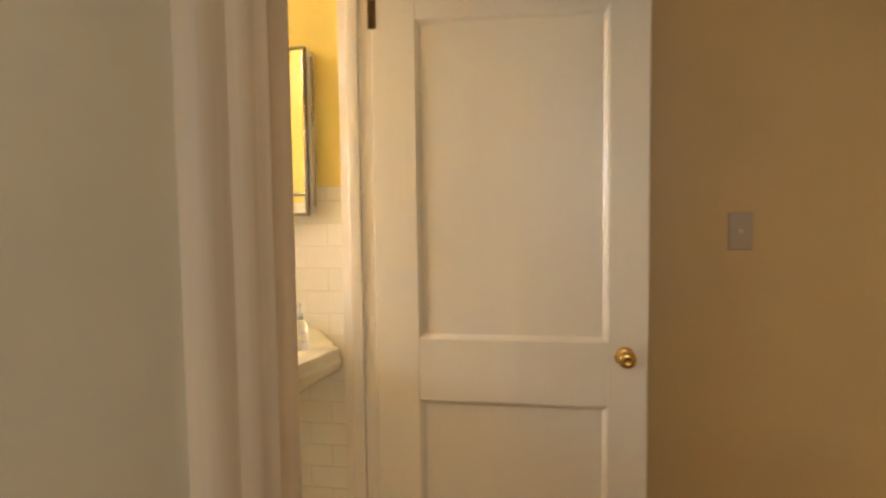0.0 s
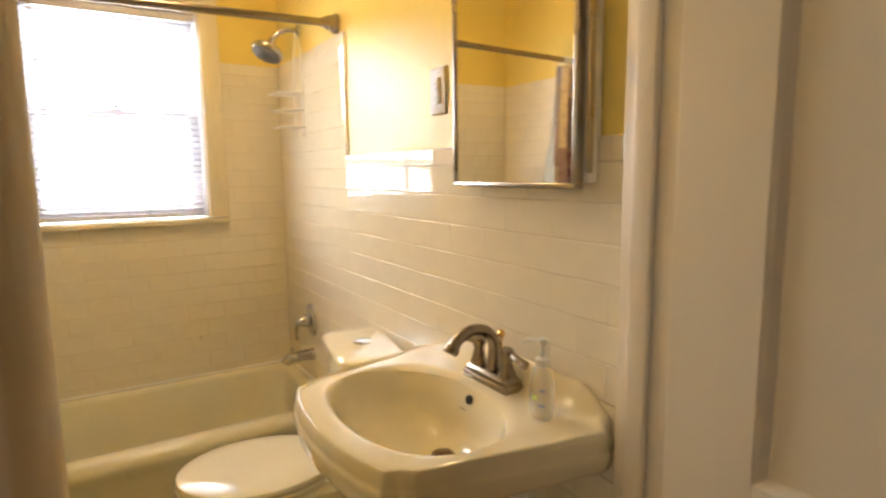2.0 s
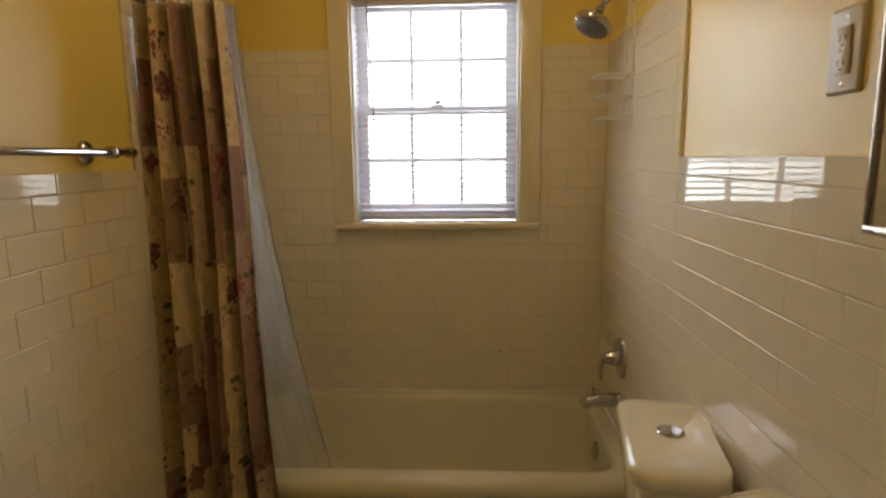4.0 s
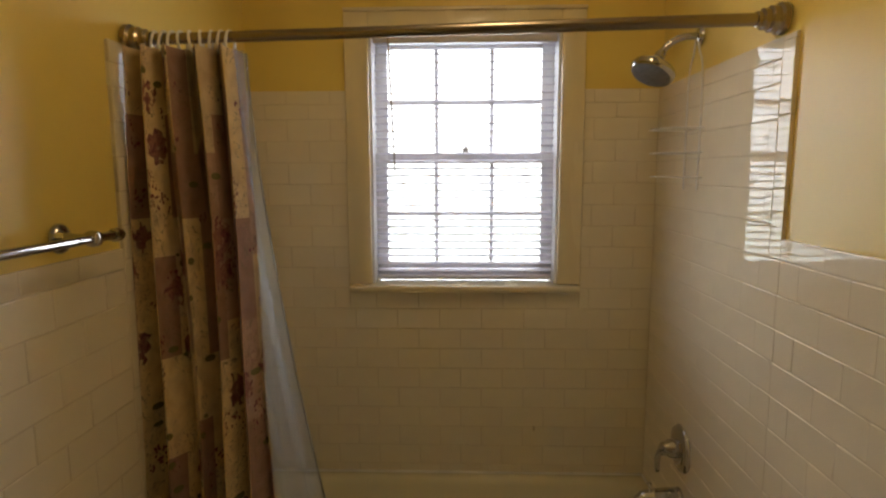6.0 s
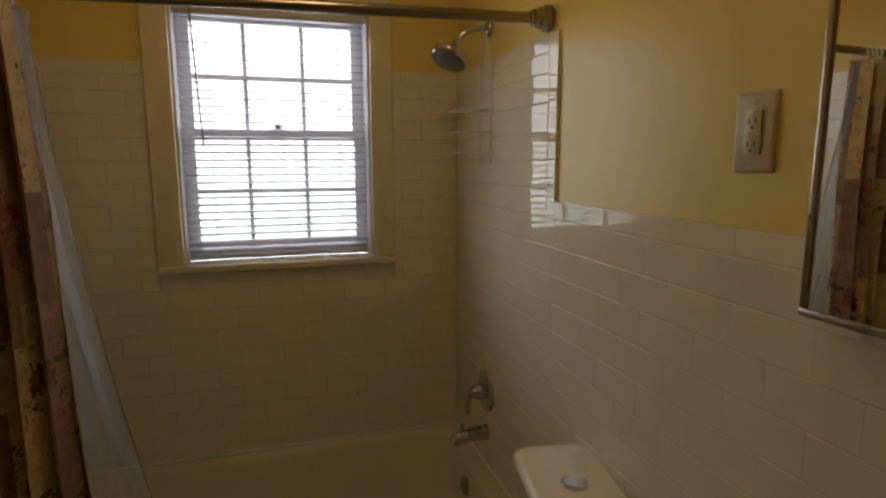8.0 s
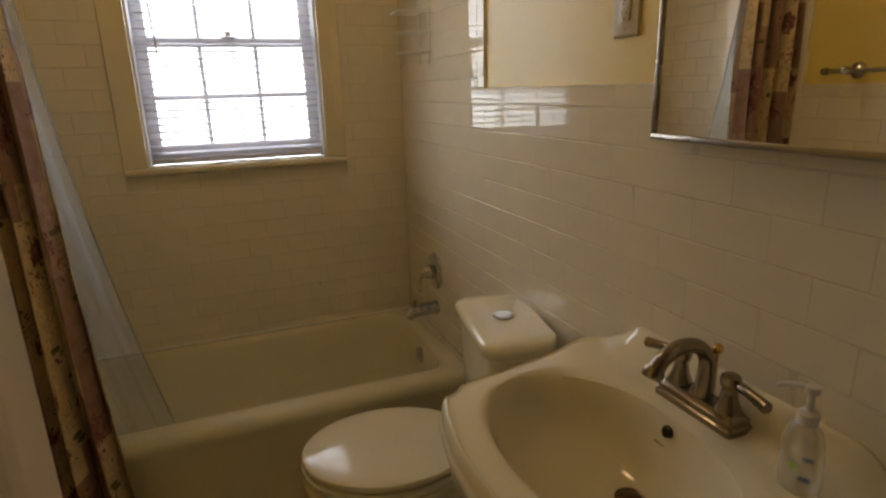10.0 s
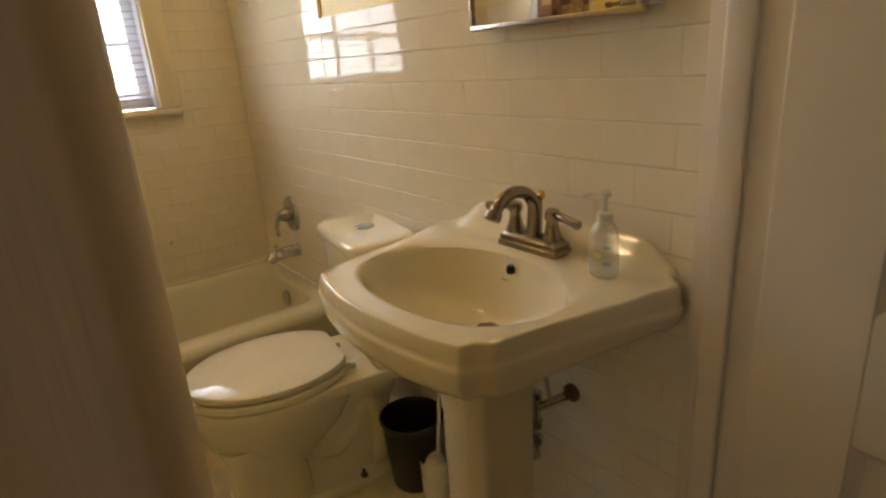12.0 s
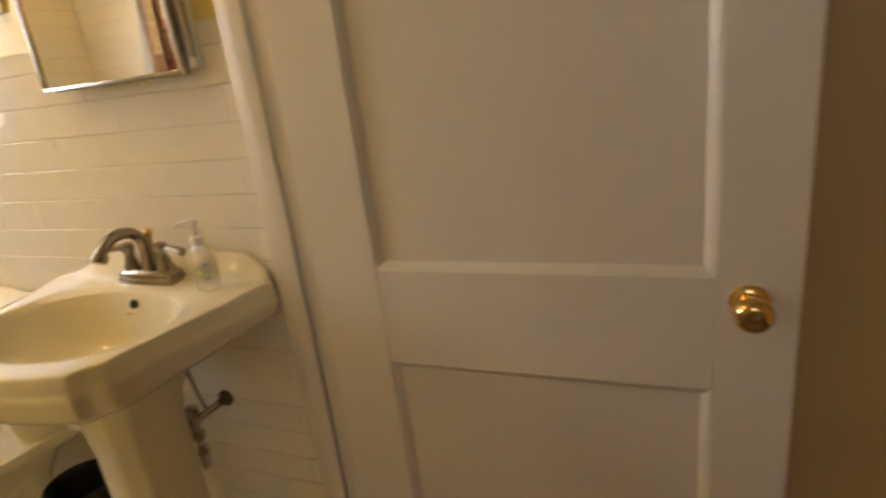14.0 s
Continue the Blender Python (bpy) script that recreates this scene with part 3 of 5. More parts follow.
# ---- tub ----
def tub():
    t = thing("bathtub", pose(0, 0, 0), "cream enamelled built-in bathtub with rounded rim", "bathtub")
    X1, Z = 0.715, 0.405
    a, c = 0.002, W - 0.002
    rings = [round_rect(a, X1 - 0.035, a, c, 0.004, 0.0), round_rect(a, X1 - 0.032, a, c, 0.004, 0.05), round_rect(a, X1 - 0.022, a, c, 0.004, 0.30),
             round_rect(a, X1 - 0.010, a, c, 0.006, 0.335), round_rect(a, X1, a, c, 0.008, 0.355), round_rect(a, X1 + 0.002, a, c, 0.010, 0.372),
             round_rect(a, X1 - 0.004, a, c, 0.012, 0.388), round_rect(a, X1 - 0.018, a, c, 0.014, Z - 0.004), round_rect(a + 0.004, X1 - 0.04, a + 0.004, c - 0.004, 0.02, Z),
             round_rect(0.040, X1 - 0.075, 0.085, c - 0.055, 0.07, Z), round_rect(0.048, X1 - 0.092, 0.10, c - 0.066, 0.08, Z - 0.006), round_rect(0.056, X1 - 0.102, 0.115, c - 0.072, 0.09, Z - 0.022),
             round_rect(0.075, X1 - 0.115, 0.17, c - 0.080, 0.11, 0.25), round_rect(0.10, X1 - 0.13, 0.24, c - 0.095, 0.12, 0.13), round_rect(0.13, X1 - 0.16, 0.30, c - 0.125, 0.12, 0.085), round_rect(0.20, X1 - 0.24, 0.40, c - 0.22, 0.10, 0.075)]
    bm = bmesh.new()
    loft(bm, rings)
    part("tub_shell", bm, M_TUB, t)
    m = along((0.0, -1, 0.08), (0.350, c - 0.083, 0.325))
    bm = bmesh.new()
    lathe(bm, [(0.034, -0.004), (0.034, 0.004), (0.030, 0.008), (0.012, 0.010), (0.010, 0.007)], 28, m)
    ov = part("overflow_plate", bm, M_CHROME, t, "chrome round overflow plate")
    bm = bmesh.new()
    lathe(bm, [(0.004, 0.006), (0.004, 0.014), (0.002, 0.016)], 10, m)
    part("overflow_screw", bm, M_FRAME, ov)
    bm = bmesh.new()
    lathe(bm, [(0.03, 0.0), (0.03, 0.003), (0.018, 0.004), (0.012, 0.002)], 24, pose(0.33, 1.18, 0.0755))
    part("tub_drain", bm, M_CHROME, t)
    # caulk and rust mark at the back corner
    bm = boxes((X1 - 0.055, X1 - 0.03, W - 0.014, W - 0.005, Z, Z + 0.006), bevel=0.002)
    part("rust_mark", bm, mat_new("rust", (0.22, 0.09, 0.03), 0.8, var=0.4, scale=200), t, "rusty caulk mark")
    bm = bmesh.new()
    tube(bm, [(0.008, 0.01, Z + 0.001), (0.008, W - 0.01, Z + 0.001)], 0.006, 8)
    tube(bm, [(0.01, W - 0.007, Z + 0.001), (X1 - 0.05, W - 0.007, Z + 0.001)], 0.005, 8)
    part("caulk", bm, M_WHITE, t, "white caulk bead")


tub()


# ---- shower fittings ----
def tub_fittings():
    v = thing("shower_valve", pose(0.352, W - 0.002, 0.686), "chrome round shower valve with lever handle", "valve")
    mw = along((0, -1, 0), (0, 0, 0))
    bm = bmesh.new()
    lathe(bm, [(0.075, 0), (0.075, 0.004), (0.070, 0.010), (0.052, 0.016), (0.045, 0.017), (0.030, 0.019)], 40, mw)
    part("escutcheon", bm, M_CHROME, v)
    bm = bmesh.new()
    lathe(bm, [(0.030, 0.015), (0.029, 0.04), (0.022, 0.052), (0.021, 0.062), (0.014, 0.068)], 28, mw)
    part("valve_hub", bm, M_CHROME, v)
    bm = bmesh.new()
    tube(bm, curve([(0, -0.052, 0.0), (-0.006, -0.066, -0.018), (-0.012, -0.070, -0.05), (-0.018, -0.066, -0.085)], 6), [0.011] * 6 + [0.010] * 6 + [0.0085] * 6 + [0.007], 12)
    part("lever", bm, M_CHROME, v)

    s = thing("tub_spout", pose(0.360, W - 0.002, 0.530), "chrome bathtub spout with diverter knob", "spout")
    bm = bmesh.new()
    pts = [(0, 0, 0), (0, -0.012, 0), (0, -0.05, 0), (0, -0.095, -0.004), (0, -0.120, -0.012), (0, -0.132, -0.026)]
    tube(bm, curve(pts, 5), [0.029] * 5 + [0.027] * 5 + [0.0255] * 5 + [0.024] * 5 + [0.021] * 5 + [0.017], 20)
    part("spout_body", bm, M_CHROME, s)
    bm = bmesh.new()
    lathe(bm, [(0.004, 0), (0.004, 0.012), (0.008, 0.016), (0.007, 0.024), (0.003, 0.026)], 14, pose(0, -0.098, 0.020))
    part("diverter_knob", bm, M_CHROME, s)

    h = thing("shower_fixture", pose(0.325, W - 0.002, 1.940), "chrome round shower head on a bent wall arm", "shower")
    bm = bmesh.new()
    lathe(bm, [(0.028, 0), (0.027, 0.004), (0.020, 0.010), (0.011, 0.012)], 24, mw)
    part("arm_flange", bm, M_CHROME, h)
    bm = bmesh.new()
    tube(bm, curve([(0, 0, 0), (-0.008, -0.045, 0.0), (-0.018, -0.078, -0.014), (-0.030, -0.105, -0.044)], 7), 0.0105, 14)
    part("shower_arm", bm, M_CHROME, h)
    bm = bmesh.new()
    lathe(bm, [(0.013, 0), (0.016, 0.006), (0.016, 0.022), (0.012, 0.026), (0.02, 0.036), (0.048, 0.050), (0.062, 0.056), (0.066, 0.063), (0.065, 0.072), (0.060, 0.081)], 40, along((0.24, -0.44, -0.86), (-0.028, -0.100, -0.038)))
    hd = part("spray_head", bm, M_CHROME, h)
    bm = bmesh.new()
    mf = along((0.24, -0.44, -0.86), (-0.028, -0.100, -0.038))
    lathe(bm, [(0.058, 0.0805), (0.053, 0.084), (0.02, 0.0848), (0.005, 0.0848)], 36, mf)
    part("spray_face", bm, mat_new("grey_spray_face", (0.16, 0.16, 0.17), 0.35, var=0.3, scale=150, bump=0.4, bscale=140), hd, "grey nozzle face")

    c = thing("shower_caddy", pose(0.325, W - 0.01, 1.495), "white wire shower caddy hanging from the arm", "shower caddy")
    bm = bmesh.new()
    for x in (-0.05, 0.05):
        tube(bm, curve([(x, 0, 0), (x, 0, 0.32), (x * 0.4, 0, 0.40), (0, -0.004, 0.448)], 5), 0.0024, 7)
    part("caddy_back", bm, M_WHITE, c)
    for z, dep in ((0.18, 0.11), (0.11, 0.105), (0.04, 0.10)):
        bm = bmesh.new()
        r = 0.0022
        loop = [(-0.075, 0, z), (-0.075, -dep + 0.02, z), (-0.055, -dep, z), (0.055, -dep, z), (0.075, -dep + 0.02, z), (0.075, 0, z), (-0.075, 0, z)]
        tube(bm, loop, r, 7)
        for k in range(5):
            x = -0.05 + 0.025 * k
            tube(bm, [(x, 0, z), (x, -dep, z)], 0.0015, 6)
        part("wire_shelf", bm, M_WHITE, c)


tub_fittings()


# ---- curtain, liner and rod ----
def shower_rod():
    r = thing("shower_rod", pose(0.738, 0, 1.852, 1.02, 0, -0.7), "brushed nickel tension shower rod with stepped flanges", "shower rod")
    bm = bmesh.new()
    tube(bm, [(0, 0.02, 0), (0, 0.80, 0)], 0.0125, 20)
    part("rod_tube", bm, M_NICKEL, r)
    bm = bmesh.new()
    tube(bm, [(0, 0.80, 0), (0, W - 0.02, 0)], 0.0138, 20)
    part("rod_sleeve", bm, M_NICKEL, r)
    prof = [(0.034, 0), (0.034, 0.012), (0.028, 0.016), (0.028, 0.030), (0.023, 0.034), (0.023, 0.046), (0.017, 0.050), (0.017, 0.058), (0.013, 0.060)]
    for y, d in ((0.002, 1), (W + 0.002, -1)):
        bm = bmesh.new()
        lathe(bm, prof, 30, along((0, d, 0), (0, y, 0)))
        part("end_flange", bm, M_NICKEL, r)


shower_rod()


def fold_sheet(name, mat, parent, y_top, y_bot, x_top, x_bot, z_top, z_bot, folds, amp_top, amp_bot, length, seed, nu=220, nv=60, skew=1.3):
    rng = random.Random(seed)
    ph = [rng.uniform(0, 6.28) for _ in range(6)]
    bm = bmesh.new()
    uvl = bm.loops.layers.uv.new("UVMap")
    grid = []
    for j in range(nv + 1):
        v = j / nv
        row = []
        for i in range(nu + 1):
            u = i / nu
            e = v ** skew
            ya = y_top[0] + (y_bot[0] - y_top[0]) * e
            yb = y_top[1] + (y_bot[1] - y_top[1]) * e
            amp = amp_top + (amp_bot - amp_top) * v
            f = 2 * math.pi * folds * (u + 0.03 * math.sin(3 * u + ph[0]) + 0.02 * math.sin(2.2 * v + 5 * u + ph[1]))
            x = x_top + (x_bot - x_top) * e + amp * (math.sin(f) + 0.35 * math.sin(0.5 * f + ph[2] + 1.3 * v)) + 0.008 * math.sin(7 * v + 3 * u + ph[3])
            y = ya + (yb - ya) * (u + 0.35 / (folds * 6.28) * math.sin(2 * f + ph[4])) + 0.006 * math.sin(4 * v + 6 * u + ph[5])
            z = z_top + (z_bot - z_top) * v - (0.012 * (1 - v) ** 6 * abs(math.sin(0.5 * f)))
            row.append(bm.verts.new((x, y, z)))
        grid.append(row)
    for j in range(nv):
        for i in range(nu):
            f = bm.faces.new((grid[j][i], grid[j][i + 1], grid[j + 1][i + 1], grid[j + 1][i]))
            for l, (a, c) in zip(f.loops, ((i, j), (i + 1, j), (i + 1, j + 1), (i, j + 1))):
                l[uvl].uv = (a / nu * length, (1 - c / nv) * (z_top - z_bot))
    ob = part(name, bm, mat, parent)
    return ob


def shower_curtain():
    c = thing("shower_curtain", pose(0.748, 0, 0), "floral patchwork shower curtain pushed to the wall", "shower curtain")
    cloth = fold_sheet("cloth", M_CLOTH, c, (0.014, 0.254), (0.004, 0.345), 0.006, 0.052, 1.840, 0.16, 5.0, 0.026, 0.042, 1.45, 4, nu=320, nv=90, skew=1.0)
    so = cloth.modifiers.new("thickness", "SOLIDIFY")
    so.thickness = 0.0016
    for k in range(10):
        y = 0.040 + 0.022 * k
        bm = bmesh.new()
        pts = []
        for q in range(21):
            a = 2 * math.pi * q / 20
            pts.append((0.017 * math.sin(a) - 0.010, 0.004 * math.sin(a + k), -0.008 + 0.025 * math.cos(a)))
        tube(bm, [(p[0], y + p[1], 1.853 + p[2]) for p in pts], 0.0032, 8)
        part("curtain_ring", bm, M_WHITE, c, "white plastic curtain ring")
    l = thing("shower_liner", pose(0.748, 0, 0), "clear bluish vinyl shower liner hanging inside the tub", "shower liner")
    sheet = fold_sheet("vinyl_sheet", M_LINER, l, (0.004, 0.272), (0.13, 0.485), -0.014, -0.17, 1.832, 0.22, 4.5, 0.008, 0.014, 1.7, 9, nu=180, nv=40, skew=1.5)
    edge = [sheet.data.vertices[j * 181 + 180].co.copy() for j in range(41)]
    bm = bmesh.new()
    tube(bm, edge, 0.0026, 8)
    part("edge_hem", bm, M_HEM, l, "glossy folded hem of the liner")


shower_curtain()


# ---- towel bar ----
def towel_bar():
    t = thing("towel_bar", pose(1.02, 0.002, 1.428), "chrome towel bar on round chrome posts", "towel bar")
    m = along((0, 1, 0), (0, 0, 0))
    bm = bmesh.new()
    tube(bm, [(-0.065, 0.068, 0), (0.70, 0.068, 0)], 0.0085, 16)
    part("bar", bm, M_CHROME, t)
    for x in (-0.065, 0.70):
        bm = bmesh.new()
        lathe(bm, [(0.006, -0.004), (0.0135, -0.002), (0.0145, 0.008), (0.012, 0.018), (0.006, 0.022)], 20, along((-1 if x < 0 else 1, 0, 0), (x, 0.068, 0)))
        part("finial", bm, M_CHROME, t)
    for x in (0.0, 0.62):
        bm = bmesh.new()
        lathe(bm, [(0.029, 0), (0.029, 0.004), (0.024, 0.010), (0.012, 0.016), (0.0095, 0.03), (0.0095, 0.05), (0.014, 0.056), (0.016, 0.066), (0.013, 0.078), (0.006, 0.081)], 28, along((0, 1, 0), (x, 0, 0)))
        part("post", bm, M_CHROME, t)


towel_bar()


# ---- toilet ----
def seat_outline(z, grow=0.0, back=-0.235, k=40):
    """D-shaped outline, long axis along -y from the wall."""
    cy, rx, ry = -0.43, 0.182 + grow, 0.238 + grow
    pts = []
    for i in range(k):
        a = 2 * math.pi * i / k
        x, y = rx * math.cos(a), cy + ry * math.sin(a) * (1.0 if math.sin(a) < 0 else 0.98)
        if y > back + grow:
            y = back + grow
            x = math.copysign(min(abs(x) * 1.0, 0.155 + grow), x) if abs(x) > 0.02 else x
        pts.append(Vector((x, y, z)))
    return pts


def toilet():
    t = thing("toilet", pose(1.157, W - 0.006, 0, 0, 0, -10.0), "biscuit two-piece toilet with closed lid", "toilet")
    bm = bmesh.new()

    def ell(cx, cy, rx, ry, z, p=2.3, n=40):
        out = []
        for i in range(n):
            a = 2 * math.pi * i / n
            c, s = math.cos(a), math.sin(a)
            out.append(Vector((cx + rx * math.copysign(abs(c) ** (2 / p), c), cy + ry * math.copysign(abs(s) ** (2 / p), s), z)))
        return out
    loft(bm, [ell(0, -0.46, 0.085, 0.13, 0.15, 2.6), ell(0, -0.455, 0.098, 0.155, 0.19, 2.4), ell(0, -0.44, 0.120, 0.195, 0.24, 2.3), ell(0, -0.435, 0.146, 0.222, 0.295, 2.2), ell(0, -0.43, 0.166, 0.237, 0.34, 2.2),
              ell(0, -0.43, 0.178, 0.243, 0.375, 2.2), ell(0, -0.43, 0.183, 0.243, 0.392, 2.2), ell(0, -0.43, 0.181, 0.240, 0.400, 2.2), ell(0, -0.43, 0.172, 0.230, 0.4035, 2.2)])
    part("bowl", bm, M_CHINA, t)
    bm = bmesh.new()
    loft(bm, [round_rect(-0.108, 0.108, -0.605, -0.375, 0.05, 0.012), round_rect(-0.104, 0.104, -0.60, -0.378, 0.05, 0.06), round_rect(-0.098, 0.098, -0.60, -0.385, 0.045, 0.16), round_rect(-0.102, 0.102, -0.61, -0.38, 0.05, 0.215), round_rect(-0.118, 0.118, -0.625, -0.36, 0.06, 0.262)])
    part("front_column", bm, M_CHINA, t)
    bm = bmesh.new()
    loft(bm, [round_rect(-0.118, 0.118, -0.612, -0.115, 0.055, 0.0), round_rect(-0.118, 0.118, -0.612, -0.115, 0.055, 0.018), round_rect(-0.112, 0.112, -0.605, -0.12, 0.05, 0.026), round_rect(-0.098, 0.098, -0.59, -0.135, 0.045, 0.030)])
    part("foot", bm, M_CHINA, t)
    bm = bmesh.new()
    loft(bm, [round_rect(-0.066, 0.066, -0.42, -0.13, 0.03, 0.028), round_rect(-0.060, 0.060, -0.42, -0.125, 0.03, 0.10), round_rect(-0.062, 0.062, -0.42, -0.09, 0.03, 0.25), round_rect(-0.085, 0.085, -0.40, -0.05, 0.03, 0.34)])
    part("rear_body", bm, M_CHINA, t)
    # trapway relief and floor bolts on both sides
    for s in (-1, 1):
        bm = bmesh.new()
        pts = curve([(s * 0.036, -0.42, 0.27), (s * 0.036, -0.35, 0.165), (s * 0.036, -0.29, 0.135), (s * 0.036, -0.24, 0.175), (s * 0.036, -0.205, 0.25), (s * 0.036, -0.165, 0.27), (s * 0.036, -0.135, 0.20), (s * 0.040, -0.14, 0.10), (s * 0.046, -0.16, 0.02)], 6)
        tube(bm, pts, [0.036 + 0.005 * math.sin(0.21 * i) for i in range(len(pts))], 18)
        part("trapway", bm, M_CHINA, t)
        bm = bmesh.new()
        lathe(bm, [(0.012, 0), (0.012, 0.004), (0.005, 0.006), (0.005, 0.022), (0.003, 0.026)], 12, pose(s * 0.099, -0.225, 0.0265))
        part("floor_bolt", bm, M_BRONZE, t, "dark exposed floor bolt")
    bm = bmesh.new()
    loft(bm, [round_rect(-0.10, 0.10, -0.30, -0.03, 0.03, 0.335), round_rect(-0.150, 0.150, -0.32, -0.012, 0.035, 0.362), round_rect(-0.156, 0.156, -0.32, -0.01, 0.035, 0.385), round_rect(-0.156, 0.156, -0.32, -0.01, 0.035, 0.398), round_rect(-0.150, 0.150, -0.315, -0.014, 0.03, 0.403)])
    part("tank_deck", bm, M_CHINA, t)
    bm = bmesh.new()
    rr = lambda g, z: round_rect(-0.181 - g, 0.181 + g, -0.185 - g, -0.010, 0.045, z, 8)
    loft(bm, [rr(-0.03, 0.404), rr(-0.018, 0.43), rr(-0.004, 0.62), rr(0.0, 0.752), rr(-0.004, 0.756)])
    part("tank", bm, M_CHINA, t)
    bm = bmesh.new()

    def lid_ring(g, z):
        out = []
        for p in round_rect(-0.192 - g, 0.192 + g, -0.196 - g, -0.006, 0.05 + g, z, 8):
            bow = 0.014 * (1 - (p.x / 0.20) ** 2) if p.y < -0.12 else 0
            out.append(Vector((p.x, p.y - bow, z)))
        return out
    loft(bm, [lid_ring(-0.012, 0.757), lid_ring(-0.004, 0.760), lid_ring(0.0, 0.768), lid_ring(0.0, 0.784), lid_ring(-0.006, 0.793), lid_ring(-0.018, 0.797), lid_ring(-0.05, 0.799)])
    lid = part("tank_lid", bm, M_CHINA, t)
    bm = bmesh.new()
    lathe(bm, [(0.030, 0), (0.030, 0.004), (0.026, 0.006), (0.0255, 0.0045), (0.024, 0.007), (0.003, 0.008)], 32, pose(0, -0.098, 0.798))
    b = part("flush_button", bm, M_CHROME, lid, "chrome dual flush button")
    bm = bmesh.new()
    o = seat_outline
    loft(bm, [o(0.405, -0.004), o(0.409, 0.004), o(0.425, 0.006), o(0.430, 0.002), o(0.431, -0.02)])
    part("seat", bm, M_SEAT, t)
    bm = bmesh.new()
    loft(bm, [o(0.4335, -0.006), o(0.437, 0.002), o(0.444, 0.004), o(0.453, 0.001), o(0.458, -0.012), o(0.461, -0.06), o(0.462, -0.12)])
    part("seat_lid", bm, M_SEAT, t)
    for s in (-1, 1):
        bm = bmesh.new()
        box(bm, s * 0.075 - 0.022, s * 0.075 + 0.022, -0.235, -0.205, 0.403, 0.426, 0.006)
        tube(bm, [(s * 0.075 - 0.026, -0.228, 0.424), (s * 0.075 + 0.026, -0.228, 0.424)], 0.008, 10)
        part("seat_hinge", bm, M_SEAT, t)
    bm = bmesh.new()
    tube(bm, curve([(-0.13, -0.09, 0.405), (-0.15, -0.07, 0.30), (-0.19, -0.03, 0.18), (-0.20, -0.004, 0.17)], 6), 0.006, 8)
    part("supply_hose", bm, M_BRAID, t)


toilet()


# ---- pedestal sink ----
SX, SY, RIM = 1.795, 1.206, 0.865


